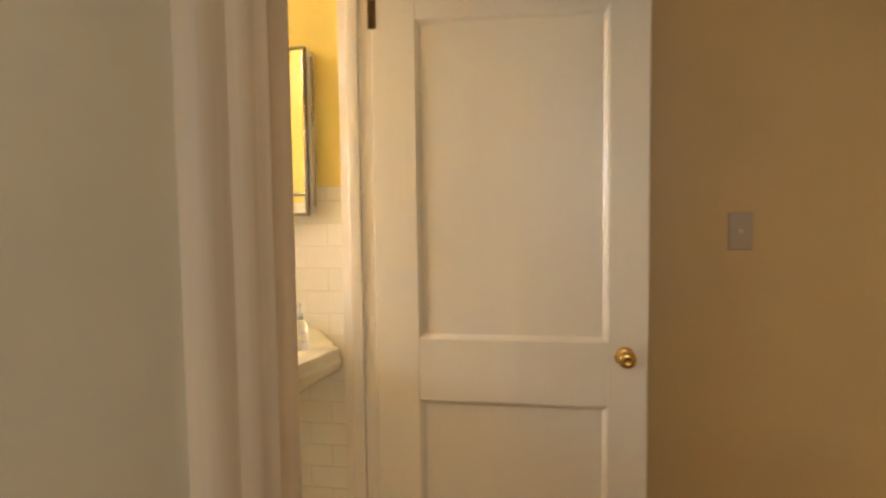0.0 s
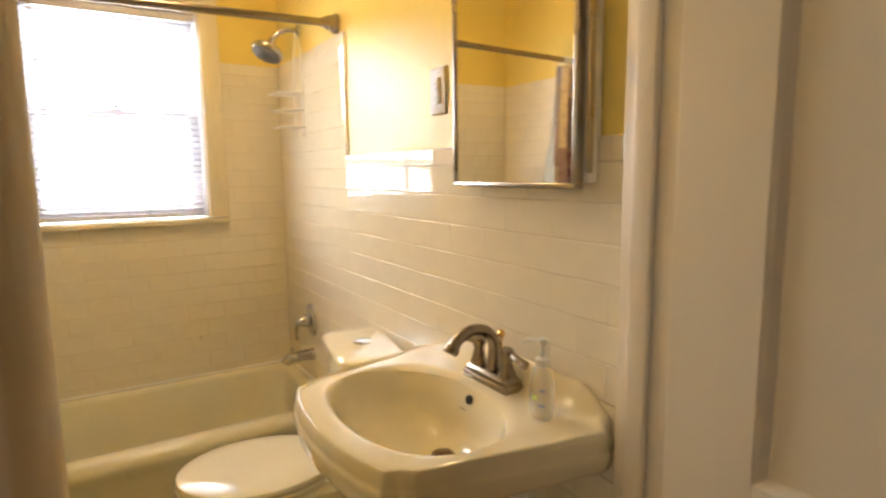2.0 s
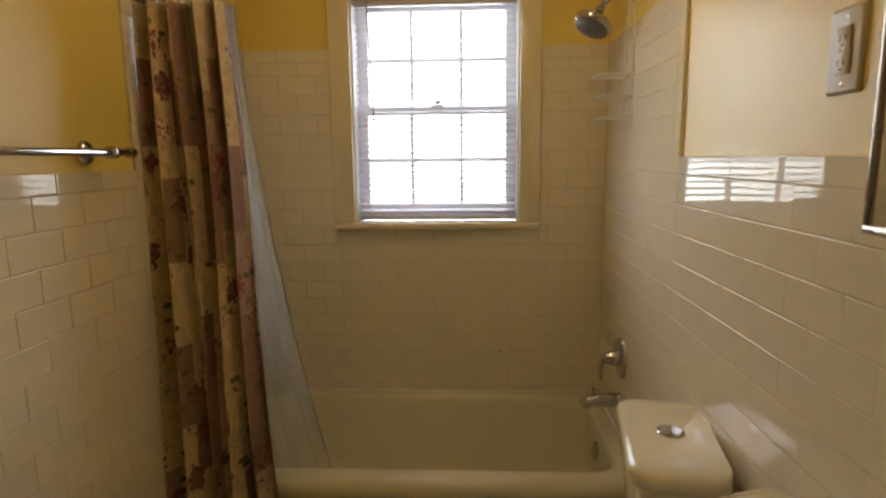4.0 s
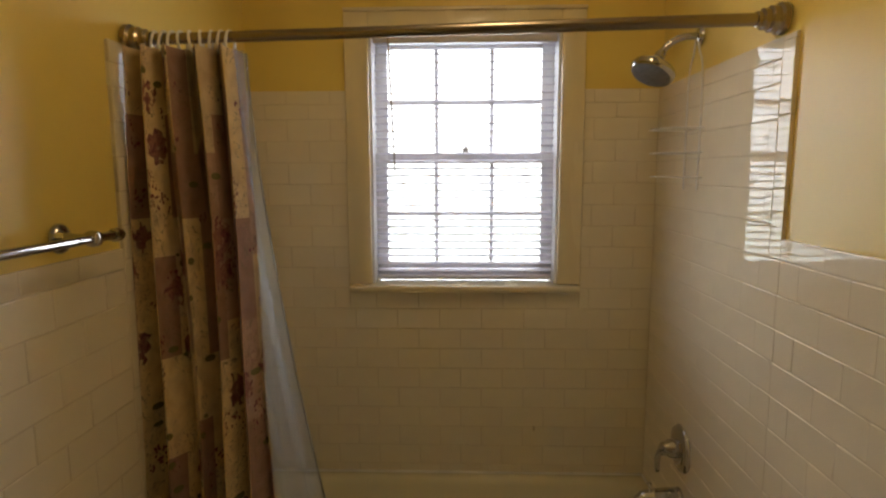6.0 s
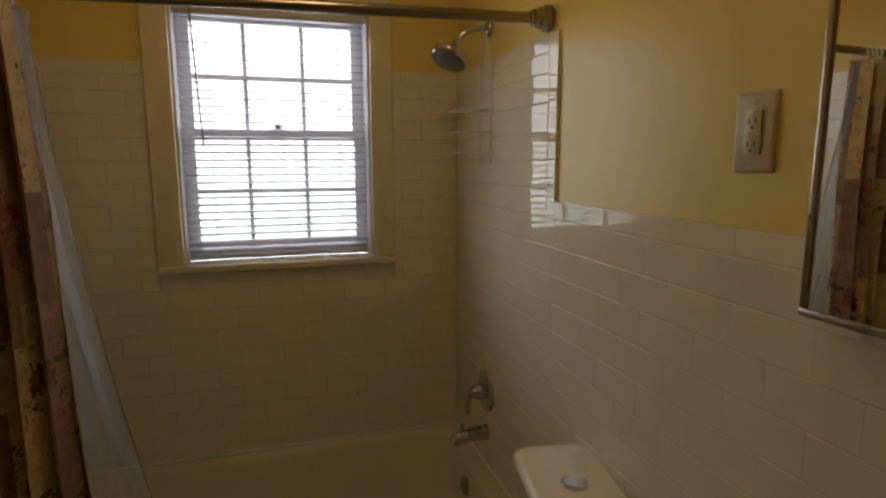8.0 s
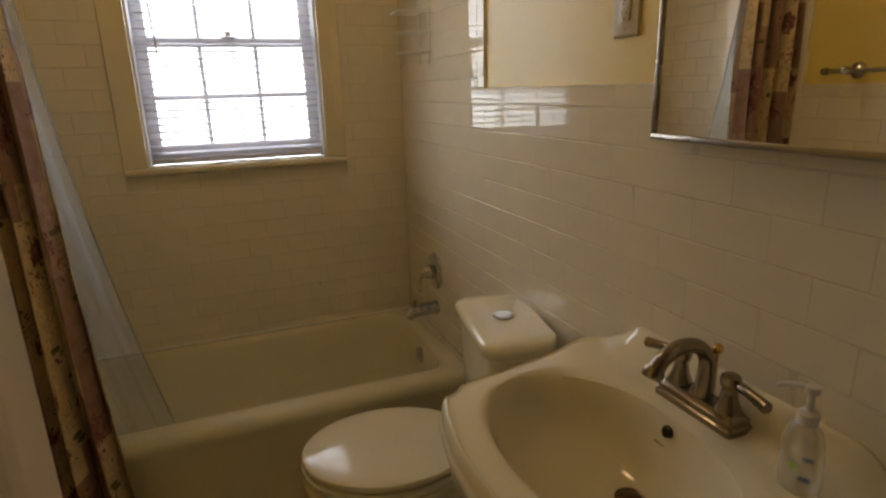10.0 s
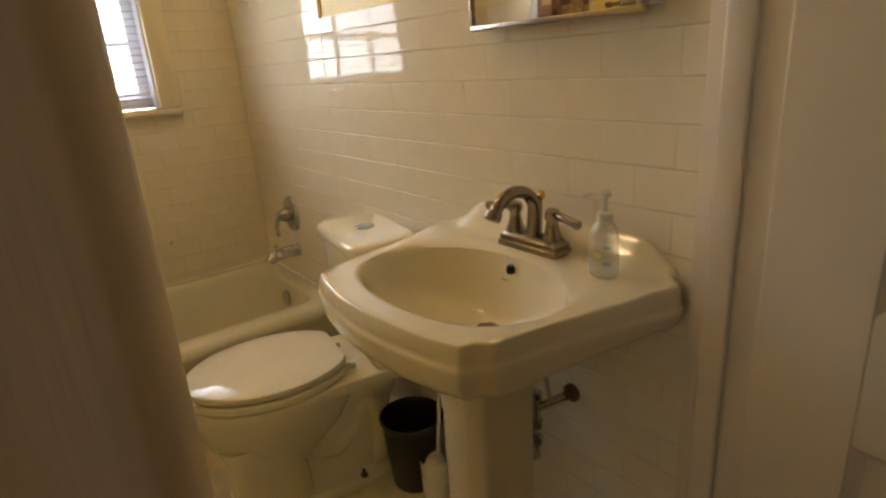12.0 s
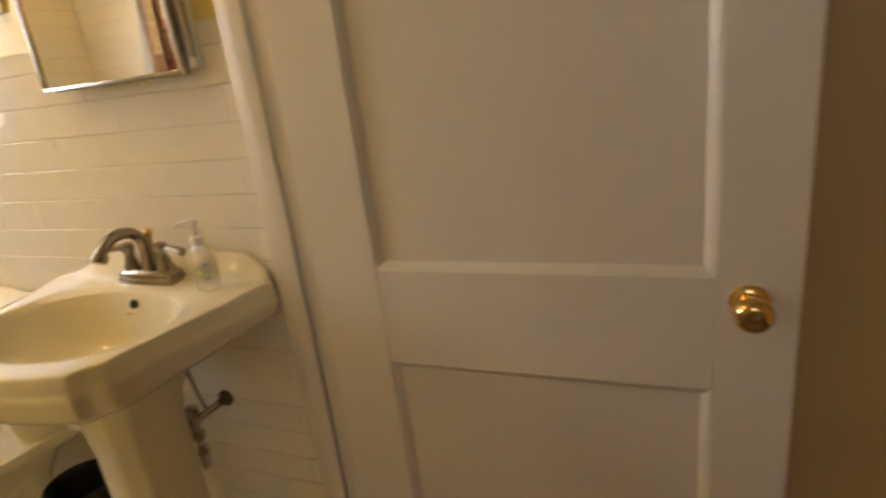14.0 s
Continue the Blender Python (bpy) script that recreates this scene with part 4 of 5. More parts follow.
def pedestal_sink():
    s = thing("pedestal_sink", pose(SX, SY, 0), "biscuit china pedestal sink with chamfered corners", "sink")
    half = [(0.0, -0.245), (0.09, -0.240), (0.17, -0.225), (0.2255, -0.207), (0.2275, -0.199), (0.2345, -0.181), (0.2475, -0.168), (0.255, -0.160), (0.272, -0.06), (0.294, 0.04), (0.316, 0.12), (0.334, 0.185), (0.331, 0.205), (0.314, 0.218), (0.300, 0.232), (0.294, 0.2525), (0.0, 0.2525)]
    outline = [Vector((x, y)) for x, y in half] + [Vector((-x, y)) for x, y in half[::-1] if x > 0]

    def radius(a):
        d = Vector((math.cos(a), math.sin(a)))
        best = 1.0
        for p, q in zip(outline, outline[1:] + outline[:1]):
            e = q - p
            den = d.x * e.y - d.y * e.x
            if abs(den) < 1e-9:
                continue
            t = (p.x * e.y - p.y * e.x) / den
            u = (p.x * d.y - p.y * d.x) / den
            if t > 0 and -1e-6 <= u <= 1 + 1e-6:
                best = min(best, t)
        return best
    n = 320
    ang = [2 * math.pi * (i + 0.5) / n for i in range(n)]
    out = [Vector((radius(a) * math.cos(a), radius(a) * math.sin(a))) for a in ang]
    # top edge of the rim, stepped in behind the rolled lip
    lip = [Vector((o.x * 0.975, 0.2525 + (o.y - 0.2525) * 0.984)) for o in out]
    bx, by, by0 = 0.230, 0.152, -0.022
    bowl = []
    for a in ang:
        p = 2.25
        c, q = math.cos(a), math.sin(a)
        bowl.append(Vector((bx * math.copysign(abs(c) ** (2 / p), c), by0 + by * math.copysign(abs(q) ** (2 / p), q))))

    def deck(p):
        z = RIM + 0.006 * smooth01(0.08, 0.15, p.y)
        z += 0.050 * smooth01(0.185, 0.247, p.y) * (1 - smooth01(0.215, 0.305, abs(p.x)))
        return z

    def ring(f, dz=0.0, fit_deck=False, z=None):
        r = []
        for o, b in zip(lip, bowl):
            p = b.lerp(o, f)
            r.append(Vector((p.x, p.y, deck(p) + dz if fit_deck else z)))
        return r

    def scaled(fx, fy, z, cy=0.0):
        return [Vector((o.x * fx, cy + (o.y - cy) * fy, z)) for o in out]

    def wallcap(r):
        for p in r:
            p.y = min(p.y, 0.2525)
        return r
    rings = [scaled(0.36, 0.36, 0.700, 0.02), scaled(0.50, 0.52, 0.712, 0.02), scaled(0.80, 0.82, 0.745, 0.10), scaled(0.930, 0.930, 0.766, 0.16), scaled(0.962, 0.962, 0.774, 0.2), scaled(0.982, 0.982, 0.786, 0.22), scaled(0.992, 0.992, 0.802, 0.23), scaled(0.997, 0.997, 0.816, 0.2525), scaled(1.0, 1.0, 0.823, 0.2525), scaled(0.999, 0.999, 0.829, 0.2525), scaled(0.992, 0.995, 0.833, 0.2525), scaled(0.986, 0.991, 0.836, 0.2525), scaled(0.985, 0.9905, 0.842, 0.2525), scaled(0.981, 0.988, 0.850, 0.2525)]
    rings = [wallcap(r) for r in rings]
    # the underside rises towards the wall
    for r, k in zip(rings[2:7], (0.022, 0.024, 0.022, 0.016, 0.008)):
        for p in r:
            p.z += k * smooth01(-0.14, 0.22, p.y)
    top = []
    for f, dz in ((1.0, -0.007), (0.975, -0.002), (0.955, 0.0005), (0.925, 0.0015), (0.895, 0.0008), (0.87, -0.0012), (0.78, 0.0), (0.66, 0.0), (0.5, 0.0), (0.34, 0.0), (0.2, 0.0), (0.09, -0.0015), (0.0, -0.008)):
        top.append(ring(f, dz, True))
    inner = []
    dx, dy = -0.003, 0.076
    for f, z in ((0.965, RIM - 0.022), (0.93, RIM - 0.042), (0.86, RIM - 0.075), (0.76, RIM - 0.098), (0.62, RIM - 0.117), (0.45, RIM - 0.129), (0.28, RIM - 0.135), (0.12, RIM - 0.138)):
        e = 1 - f
        inner.append([Vector((b.x * f + dx * e, (b.y - by0) * f + by0 + dy * e, z)) for b in bowl])
    bm = bmesh.new()
    loft(bm, rings + top + inner)
    part("basin", bm, M_CHINA, s)
    bm = bmesh.new()
    zb = RIM - 0.139
    lathe(bm, [(0.026, 0.0), (0.027, 0.003), (0.023, 0.0045), (0.021, 0.003), (0.019, 0.0045), (0.016, 0.007), (0.004, 0.008)], 28, pose(-0.003, 0.053, zb))
    part("drain_stopper", bm, M_BRONZE, s, "dull metal pop-up drain stopper")
    m = along((0, -0.93, 0.36), (-0.006, 0.1215, RIM - 0.028))
    bm = bmesh.new()
    lathe(bm, [(0.0105, -0.006), (0.0105, 0.0005), (0.008, 0.0012), (0.007, -0.004)], 20, m)
    part("overflow_hole", bm, M_DARKHOLE, s)
    bm = boxes((-0.017, 0.005, 0.1055, 0.1085, RIM - 0.0475, RIM - 0.0455))
    part("maker_mark", bm, M_STAIN, s, "faint unreadable maker mark")
    # pedestal, faceted and flared
    bm = bmesh.new()

    def oct_ring(w, d, c, z, cy=0.045):
        return [Vector((x - 0.020, cy + y, z)) for x, y in ((w - c, -d), (w, -d + c), (w, d), (-w, d), (-w, -d + c), (-w + c, -d))]
    loft(bm, [oct_ring(0.120, 0.125, 0.05, 0), oct_ring(0.120, 0.125, 0.05, 0.022), oct_ring(0.112, 0.117, 0.046, 0.030), oct_ring(0.108, 0.114, 0.044, 0.055), oct_ring(0.078, 0.094, 0.034, 0.10), oct_ring(0.064, 0.086, 0.030, 0.20), oct_ring(0.064, 0.086, 0.030, 0.54), oct_ring(0.072, 0.092, 0.032, 0.62), oct_ring(0.100, 0.110, 0.040, 0.672), oct_ring(0.118, 0.122, 0.044, 0.69), oct_ring(0.118, 0.122, 0.044, 0.716)])
    bev = [e for e in bm.edges if abs(e.verts[0].co.z - e.verts[1].co.z) > 0.002]
    bmesh.ops.bevel(bm, geom=bev, offset=0.006, segments=2, profile=0.5, affect="EDGES")
    part("pedestal", bm, M_CHINA, s)


pedestal_sink()


def faucet():
    z0 = RIM + 0.006
    f = thing("faucet", pose(SX + 0.008, SY + 0.178, z0), "brushed nickel two-handle faucet with arched spout", "faucet")
    bm = bmesh.new()
    loft(bm, [round_rect(-0.082, 0.082, -0.027, 0.027, 0.006, 0.0, 3), round_rect(-0.082, 0.082, -0.027, 0.027, 0.006, 0.010, 3), round_rect(-0.078, 0.078, -0.0235, 0.0235, 0.006, 0.013, 3), round_rect(-0.078, 0.078, -0.0235, 0.0235, 0.006, 0.022, 3), round_rect(-0.073, 0.073, -0.019, 0.019, 0.006, 0.026, 3), round_rect(-0.071, 0.071, -0.017, 0.017, 0.006, 0.031, 3)])
    part("base_plate", bm, M_NICKEL, f)
    bm = bmesh.new()
    pts = curve([(0, 0, 0.028), (0, 0.004, 0.06), (0, 0.002, 0.095), (0, -0.020, 0.121), (0, -0.056, 0.128), (0, -0.090, 0.115), (0, -0.108, 0.094)], 6)
    rad = [0.0168 - 0.0040 * min(1, i / 14) for i in range(len(pts))]
    tube(bm, pts, rad, 18)
    part("spout", bm, M_NICKEL, f)
    bm = bmesh.new()
    lathe(bm, [(0.0155, -0.004), (0.0165, 0.0), (0.0165, 0.010), (0.0145, 0.014), (0.010, 0.0135)], 18, along((0, -0.55, -0.83), (0, -0.1065, 0.097)))
    part("aerator", bm, M_NICKEL, f)
    for sx in (-1, 1):
        bm = bmesh.new()
        lathe(bm, [(0.021, 0.03), (0.020, 0.036), (0.0155, 0.046), (0.0125, 0.060), (0.0115, 0.068), (0.0150, 0.074), (0.0165, 0.082), (0.0140, 0.090), (0.007, 0.094)], 20, pose(sx * 0.051, 0, 0))
        hd = part("handle_post", bm, M_NICKEL, f)
        bm = bmesh.new()
        pts = [(sx * 0.062, -0.001, 0.081), (sx * 0.070, -0.002, 0.081), (sx * 0.074, -0.003, 0.081), (sx * 0.09, -0.005, 0.080), (sx * 0.112, -0.008, 0.077), (sx * 0.124, -0.010, 0.075), (sx * 0.128, -0.0105, 0.0745)]
        tube(bm, pts, [0.0065, 0.0065, 0.0085, 0.0078, 0.0092, 0.0098, 0.006], 14)
        part("lever", bm, M_NICKEL, hd)
    bm = bmesh.new()
    lathe(bm, [(0.003, 0.03), (0.003, 0.098), (0.007, 0.101), (0.0095, 0.108), (0.007, 0.115), (0.003, 0.118)], 14, pose(0, 0.024, 0))
    part("lift_rod", bm, M_BRASS, f, "brassy lift rod knob")


faucet()


def soap_bottle():
    b = thing("soap_bottle", pose(2.001, 1.353, RIM + 0.0065), "clear plastic soap pump bottle on the sink deck", "soap bottle")
    bm = bmesh.new()
    prof = [(0.022, 0), (0.026, 0.003), (0.0285, 0.015), (0.0275, 0.05), (0.026, 0.075), (0.021, 0.092), (0.013, 0.101), (0.012, 0.104)]
    rings = []
    for r, z in prof:
        rings.append([Vector((1.04 * r * math.cos(2 * math.pi * k / 28), 0.78 * r * math.sin(2 * math.pi * k / 28), z)) for k in range(28)])
    loft(bm, rings)
    part("bottle", bm, M_BOTTLE, b)
    bm = bmesh.new()
    lathe(bm, [(0.0135, 0.101), (0.0135, 0.115), (0.010, 0.118), (0.0045, 0.119), (0.0045, 0.142), (0.009, 0.144), (0.009, 0.153), (0.005, 0.156)], 20)
    tube(bm, curve([(0, 0, 0.150), (-0.018, -0.010, 0.150), (-0.030, -0.017, 0.146), (-0.033, -0.019, 0.142)], 4), 0.0038, 8)
    part("pump", bm, M_WHITE, b, "translucent white pump")
    bm = bmesh.new()
    tube(bm, [(0, 0, 0.006), (0, 0, 0.10)], 0.0022, 8)
    part("dip_tube", bm, M_WHITE, b)
    for z0, z1, a0, a1, mt, lab in ((0.057, 0.063, -62, -34, M_LABEL, "dark blue label mark"), (0.027, 0.034, -66, -36, M_LABEL, "small dark blue print"), (0.040, 0.049, -95, -70, M_GREEN, "pale green print")):
        bm = bmesh.new()
        rows = []
        for z in (z0, z1):
            rows.append([Vector((1.045 * 0.0283 * math.cos(radians(a0 + (a1 - a0) * k / 8)), 0.79 * 0.0283 * math.sin(radians(a0 + (a1 - a0) * k / 8)), z)) for k in range(9)])
        loft(bm, rows, False, False, closed=False)
        part("label", bm, mt, b, lab)


soap_bottle()


# ---- supply stop under the sink ----
def supply_stop():
    v = thing("shutoff_valve", pose(1.848, W - 0.006, 0.516), "dark chrome shutoff valve with riser under the sink", "valve")
    bm = bmesh.new()
    lathe(bm, [(0.022, 0), (0.021, 0.006), (0.011, 0.010), (0.009, 0.030)], 20, along((0, -1, 0), (0, 0, 0)))
    part("wall_flange", bm, M_BRONZE, v)
    bm = bmesh.new()
    tube(bm, [(0, -0.02, 0), (-0.02, -0.05, -0.012), (-0.045, -0.075, -0.03)], 0.010, 12)
    tube(bm, [(-0.045, -0.075, 0.0), (-0.045, -0.075, -0.06)], 0.013, 14)
    lathe(bm, [(0.017, 0), (0.017, 0.018), (0.011, 0.022)], 8, pose(-0.045, -0.075, -0.005))
    part("valve_body", bm, M_CHROME, v)
    bm = bmesh.new()
    rings = [[Vector(((0.018 + 0.003 * math.cos(6 * a)) * math.cos(a), -d, 0.012 * math.sin(a))) for a in [2 * math.pi * k / 36 for k in range(36)]] for d in (0, 0.012)]
    loft(bm, [[along((-0.5, -0.8, 0.1), (-0.06, -0.09, -0.03)) @ Vector((p.x, p.z, -p.y)) for p in r] for r in rings])
    part("oval_handle", bm, M_CHROME, v)
    bm = bmesh.new()
    lathe(bm, [(0.010, -0.165), (0.013, -0.150), (0.011, -0.12), (0.009, -0.085), (0.014, -0.075), (0.014, -0.055)], 12, pose(-0.045, -0.075, 0))
    part("tail_piece", bm, M_CHROME, v)
    for zz in (-0.068, -0.112):
        bm = bmesh.new()
        lathe(bm, [(0.012, -0.010), (0.0185, -0.008), (0.0185, 0.008), (0.012, 0.010)], 6, pose(-0.045, -0.075, zz))
        part("compression_nut", bm, M_CHROME, v)
    bm = bmesh.new()
    tube(bm, curve([(-0.02, -0.05, -0.01), (-0.024, -0.06, 0.05), (-0.028, -0.075, 0.17), (-0.03, -0.08, 0.225)], 6), 0.0055, 10)
    part("riser", bm, M_FRAME, v)
    bm = bmesh.new()
    tube(bm, [(-0.10, -0.10, 0.098), (-0.02, -0.09, 0.108)], 0.0035, 8)
    part("pivot_rod", bm, M_BRONZE, v)


supply_stop()


# ---- medicine cabinet ----
def cabinet():
    x0, x1, z0, z1 = 1.602, 2.018, 1.306, 1.858
    c = thing("medicine_cabinet", pose((x0 + x1) / 2, W + 0.005, z0), "steel-framed mirrored medicine cabinet on the wall", "medicine cabinet")
    w, h = (x1 - x0) / 2, z1 - z0
    part("cabinet_body", boxes((-w + 0.006, w + 0.012, -0.030, 0.0, 0.012, h - 0.012), bevel=0.002), M_WHITE, c, "white metal cabinet body")
    part("hinge_strip", boxes((w + 0.0125, w + 0.020, -0.040, -0.026, 0.030, h - 0.03), bevel=0.003), M_FRAME, c)
    bm = boxes((-w + 0.004, w - 0.004, -0.046, -0.032, 0.004, h - 0.004))
    d = part("mirror_door", bm, M_FRAME, c, smooth=False)
    part("mirror_glass", boxes((-w + 0.008, w - 0.008, -0.0485, -0.0465, 0.008, h - 0.008)), M_MIRROR, d, "silvered mirror glass", smooth=False)
    b = 0.011
    for r in ((-w, w, 0, b), (-w, w, h - b, h), (-w, -w + b, b, h - b), (w - b, w, b, h - b)):
        part("frame_bar", boxes((r[0], r[1], -0.053, -0.031, r[2], r[3]), bevel=0.003), M_FRAME, d)


cabinet()


def outlet_plate():
    o = thing("outlet_plate", pose(1.456, W + 0.006, 1.4975), "ivory outlet plate with two sockets on yellow wall", "outlet")
    bm = bmesh.new()
    loft(bm, [[Vector((p.x, y, p.y)) for p in round_rect(-0.0395 + g, 0.0395 - g, g - 0.0045, 0.1195 - g, 0.004, 0, 3)] for y, g in ((0, 0), (-0.003, 0.0), (-0.006, 0.003), (-0.0065, 0.006))])
    part("plate", bm, M_IVORY, o)
    bm = boxes((-0.0165, 0.0165, -0.010, -0.0065, 0.024, 0.091), bevel=0.002)
    insert = part("receptacle", bm, M_IVORY, o)
    for zc in (0.040, 0.075):
        for x, hh in ((-0.0065, 0.0045), (0.0065, 0.0035)):
            part("slot", boxes((x - 0.001, x + 0.001, -0.0104, -0.0098, zc - hh, zc + hh)), M_DARKHOLE, insert, smooth=False)
        bm = bmesh.new()
        lathe(bm, [(0.0025, 0), (0.0024, 0.0005)], 10, along((0, -1, 0), (0, -0.0098, zc - 0.010)))
        part("ground_hole", bm, M_DARKHOLE, insert)
    for x in (-0.006, 0.006):
        part("test_button", boxes((x - 0.0045, x + 0.0045, -0.0112, -0.0098, 0.0545, 0.0605), bevel=0.0005), M_IVORY, insert)
    for z in (0.010, 0.105):
        bm = bmesh.new()
        lathe(bm, [(0.003, 0), (0.0025, 0.001)], 12, along((0, -1, 0), (0, -0.0063, z)))
        part("screw", bm, M_FRAME, o)


outlet_plate()


def hall_switch():
    o = thing("light_switch", pose(3.371, W + 0.006, 1.187), "taupe single toggle switch plate on the hall wall", "light switch")
    bm = bmesh.new()
    loft(bm, [[Vector((p.x, y, p.y)) for p in round_rect(-0.035 + g, 0.035 - g, g, 0.115 - g, 0.003, 0, 3)] for y, g in ((0, 0), (-0.003, 0.0), (-0.006, 0.003), (-0.0065, 0.006))])
    part("plate", bm, M_TAUPEPLATE, o)
    part("toggle", boxes((-0.004, 0.004, -0.016, -0.006, 0.050, 0.064), bevel=0.0015), M_IVORY, o)
    for z in (0.027, 0.088):
        bm = bmesh.new()
        lathe(bm, [(0.003, 0), (0.0025, 0.001)], 12, along((0, -1, 0), (0, -0.0063, z)))
        part("screw", bm, M_FRAME, o)


hall_switch()


# ---- loose things ----
def waste_basket():
    b = thing("waste_basket", pose(1.310, 1.350, 0), "black plastic waste basket beside the toilet", "waste basket")
    bm = bmesh.new()
    lathe(bm, [(0.070, 0.0), (0.073, 0.004), (0.091, 0.204), (0.094, 0.226), (0.098, 0.230), (0.098, 0.236), (0.094, 0.237), (0.090, 0.230), (0.086, 0.204), (0.069, 0.010), (0.03, 0.008)], 44)
    part("bucket", bm, M_BLACK, b)


waste_basket()


def brush_cup():
    b = thing("toilet_brush_holder", pose(1.402, 1.361, 0), "white plastic brush holder with leaning brush", "toilet brush")
    bm = bmesh.new()
    lathe(bm, [(0.040, 0), (0.043, 0.004), (0.045, 0.11), (0.047, 0.125), (0.045, 0.127), (0.042, 0.115), (0.039, 0.01), (0.01, 0.008)], 32)
    part("cup", bm, M_WHITE, b)
    bm = bmesh.new()
    tube(bm, [(0.0, 0.0, 0.02), (0.012, 0.03, 0.36)], 0.006, 10)
    part("brush_handle", bm, M_WHITE, b)
    bm = bmesh.new()
    lathe(bm, [(0.02, 0.0), (0.034, 0.02), (0.034, 0.10), (0.02, 0.125), (0.006, 0.13)], 24, pose(0, 0, 0.012))
    part("brush_head", bm, M_PAPER, b)


brush_cup()


def paper_roll():
    r = thing("toilet_paper", pose(1.43, W - 0.006, 0.465), "white toilet paper roll on a wall holder", "toilet paper")
    bm = bmesh.new()
    lathe(bm, [(0.020, -0.052), (0.052, -0.052), (0.054, -0.048), (0.054, 0.048), (0.052, 0.052), (0.020, 0.052)], 36, along((1, 0, 0), (0, -0.075, 0)))
    part("roll", bm, M_PAPER, r)
    for s in (-1, 1):
        part("arm", boxes((s * 0.062 - 0.005, s * 0.062 + 0.005, -0.085, 0.002, -0.014, 0.014), bevel=0.004), M_CHINA, r)
    bm = bmesh.new()
    tube(bm, [(-0.06, -0.075, 0), (0.06, -0.075, 0)], 0.010, 12)
    part("spindle", bm, M_WHITE, r)


paper_roll()


def rug():
    bm = bmesh.new()
    box(bm, -0.27, 0.27, -0.40, 0.0, 0.0005, 0.011, 0.004)
    ob = solid("bath_rug", bm, M_RUG, "dark blue and white striped bath rug on the floor", "rug")
    ob.matrix_basis = pose(1.52, 1.08, 0, 0, 0, -14)


rug()

# small grey stain on the tile over the tub
bm = bmesh.new()
lathe(bm, [(0.006, 0), (0.004, 0.0008)], 14, along((1, 0, 0), (0.0035, 0, 0)) @ pose(0, 0, 0))
st = part("stain", bm, M_STAIN, wall_window)
st.location, st.scale = (0, 1.04, 0.585), (1, 0.6, 1.9)


# ---- ceiling lamp of the bathroom ----
def ceiling_lamp():
    c = thing("ceiling_lamp", pose(1.02, 0.86, CEIL), "small white glass ceiling lamp", "ceiling lamp")
    bm = bmesh.new()
    lathe(bm, [(0.075, 0), (0.075, -0.012), (0.060, -0.022), (0.05, -0.024)], 32)
    part("lamp_base", bm, M_BRASS, c)
    bm = bmesh.new()
    lathe(bm, [(0.014, -0.024), (0.016, -0.04), (0.028, -0.062), (0.030, -0.075), (0.024, -0.092), (0.008, -0.10)], 24)
    glow = bpy.data.materials.new("bulb_glow")
    glow.use_nodes = True
    glow.node_tree.nodes["Principled BSDF"].inputs["Emission Color"].default_value = (1.0, 0.75, 0.45, 1)
    glow.node_tree.nodes["Principled BSDF"].inputs["Emission Strength"].default_value = 25
    part("bulb", bm, glow, c, "lit warm bulb")


ceiling_lamp()


# ---- tiles ----
PW, PH, J = 0.1562, 0.0766, 0.0023
TILE_MESH = {}


def tile_mesh(w, h):
    key = (round(w, 4), round(h, 4))
    if key not in TILE_MESH:
        a, c, t, b = w / 2 - J / 2, h / 2 - J / 2, 0.0085, 0.0015
        rings = [[Vector((x * a, y * c, 0)) for x, y in ((-1, -1), (1, -1), (1, 1), (-1, 1))],
                 [Vector((x * a, y * c, t - b)) for x, y in ((-1, -1), (1, -1), (1, 1), (-1, 1))],
                 [Vector((x * (a - b * 0.35), y * (c - b * 0.35), t - b * 0.3)) for x, y in ((-1, -1), (1, -1), (1, 1), (-1, 1))],
                 [Vector((x * (a - b), y * (c - b), t)) for x, y in ((-1, -1), (1, -1), (1, 1), (-1, 1))]]
        bm = bmesh.new()
        loft(bm, rings, cap0=False)
        bmesh.ops.recalc_face_normals(bm, faces=bm.faces)
        me = bpy.data.meshes.new("tile")
        bm.to_mesh(me)
        bm.free()
        me.materials.append(M_TILE)
        TILE_MESH[key] = me
    return TILE_MESH[key]


RNG = random.Random(11)


LEAN = {wall_sink: 0.9}     # the sink wall is a little out of square


def put_tile(parent, frame_m, u, v, w, h):
    if w < 0.012 or h < 0.012:
        return
    ob = new("tile", tile_mesh(w, h))
    ob.parent = parent
    tilt = pose(0, 0, RNG.uniform(-0.0003, 0.0003), RNG.uniform(-0.30, 0.30), RNG.uniform(-0.22, 0.22) + LEAN.get(parent, 0), 0)
    ob.matrix_basis = frame_m @ pose(u, v, 0) @ tilt


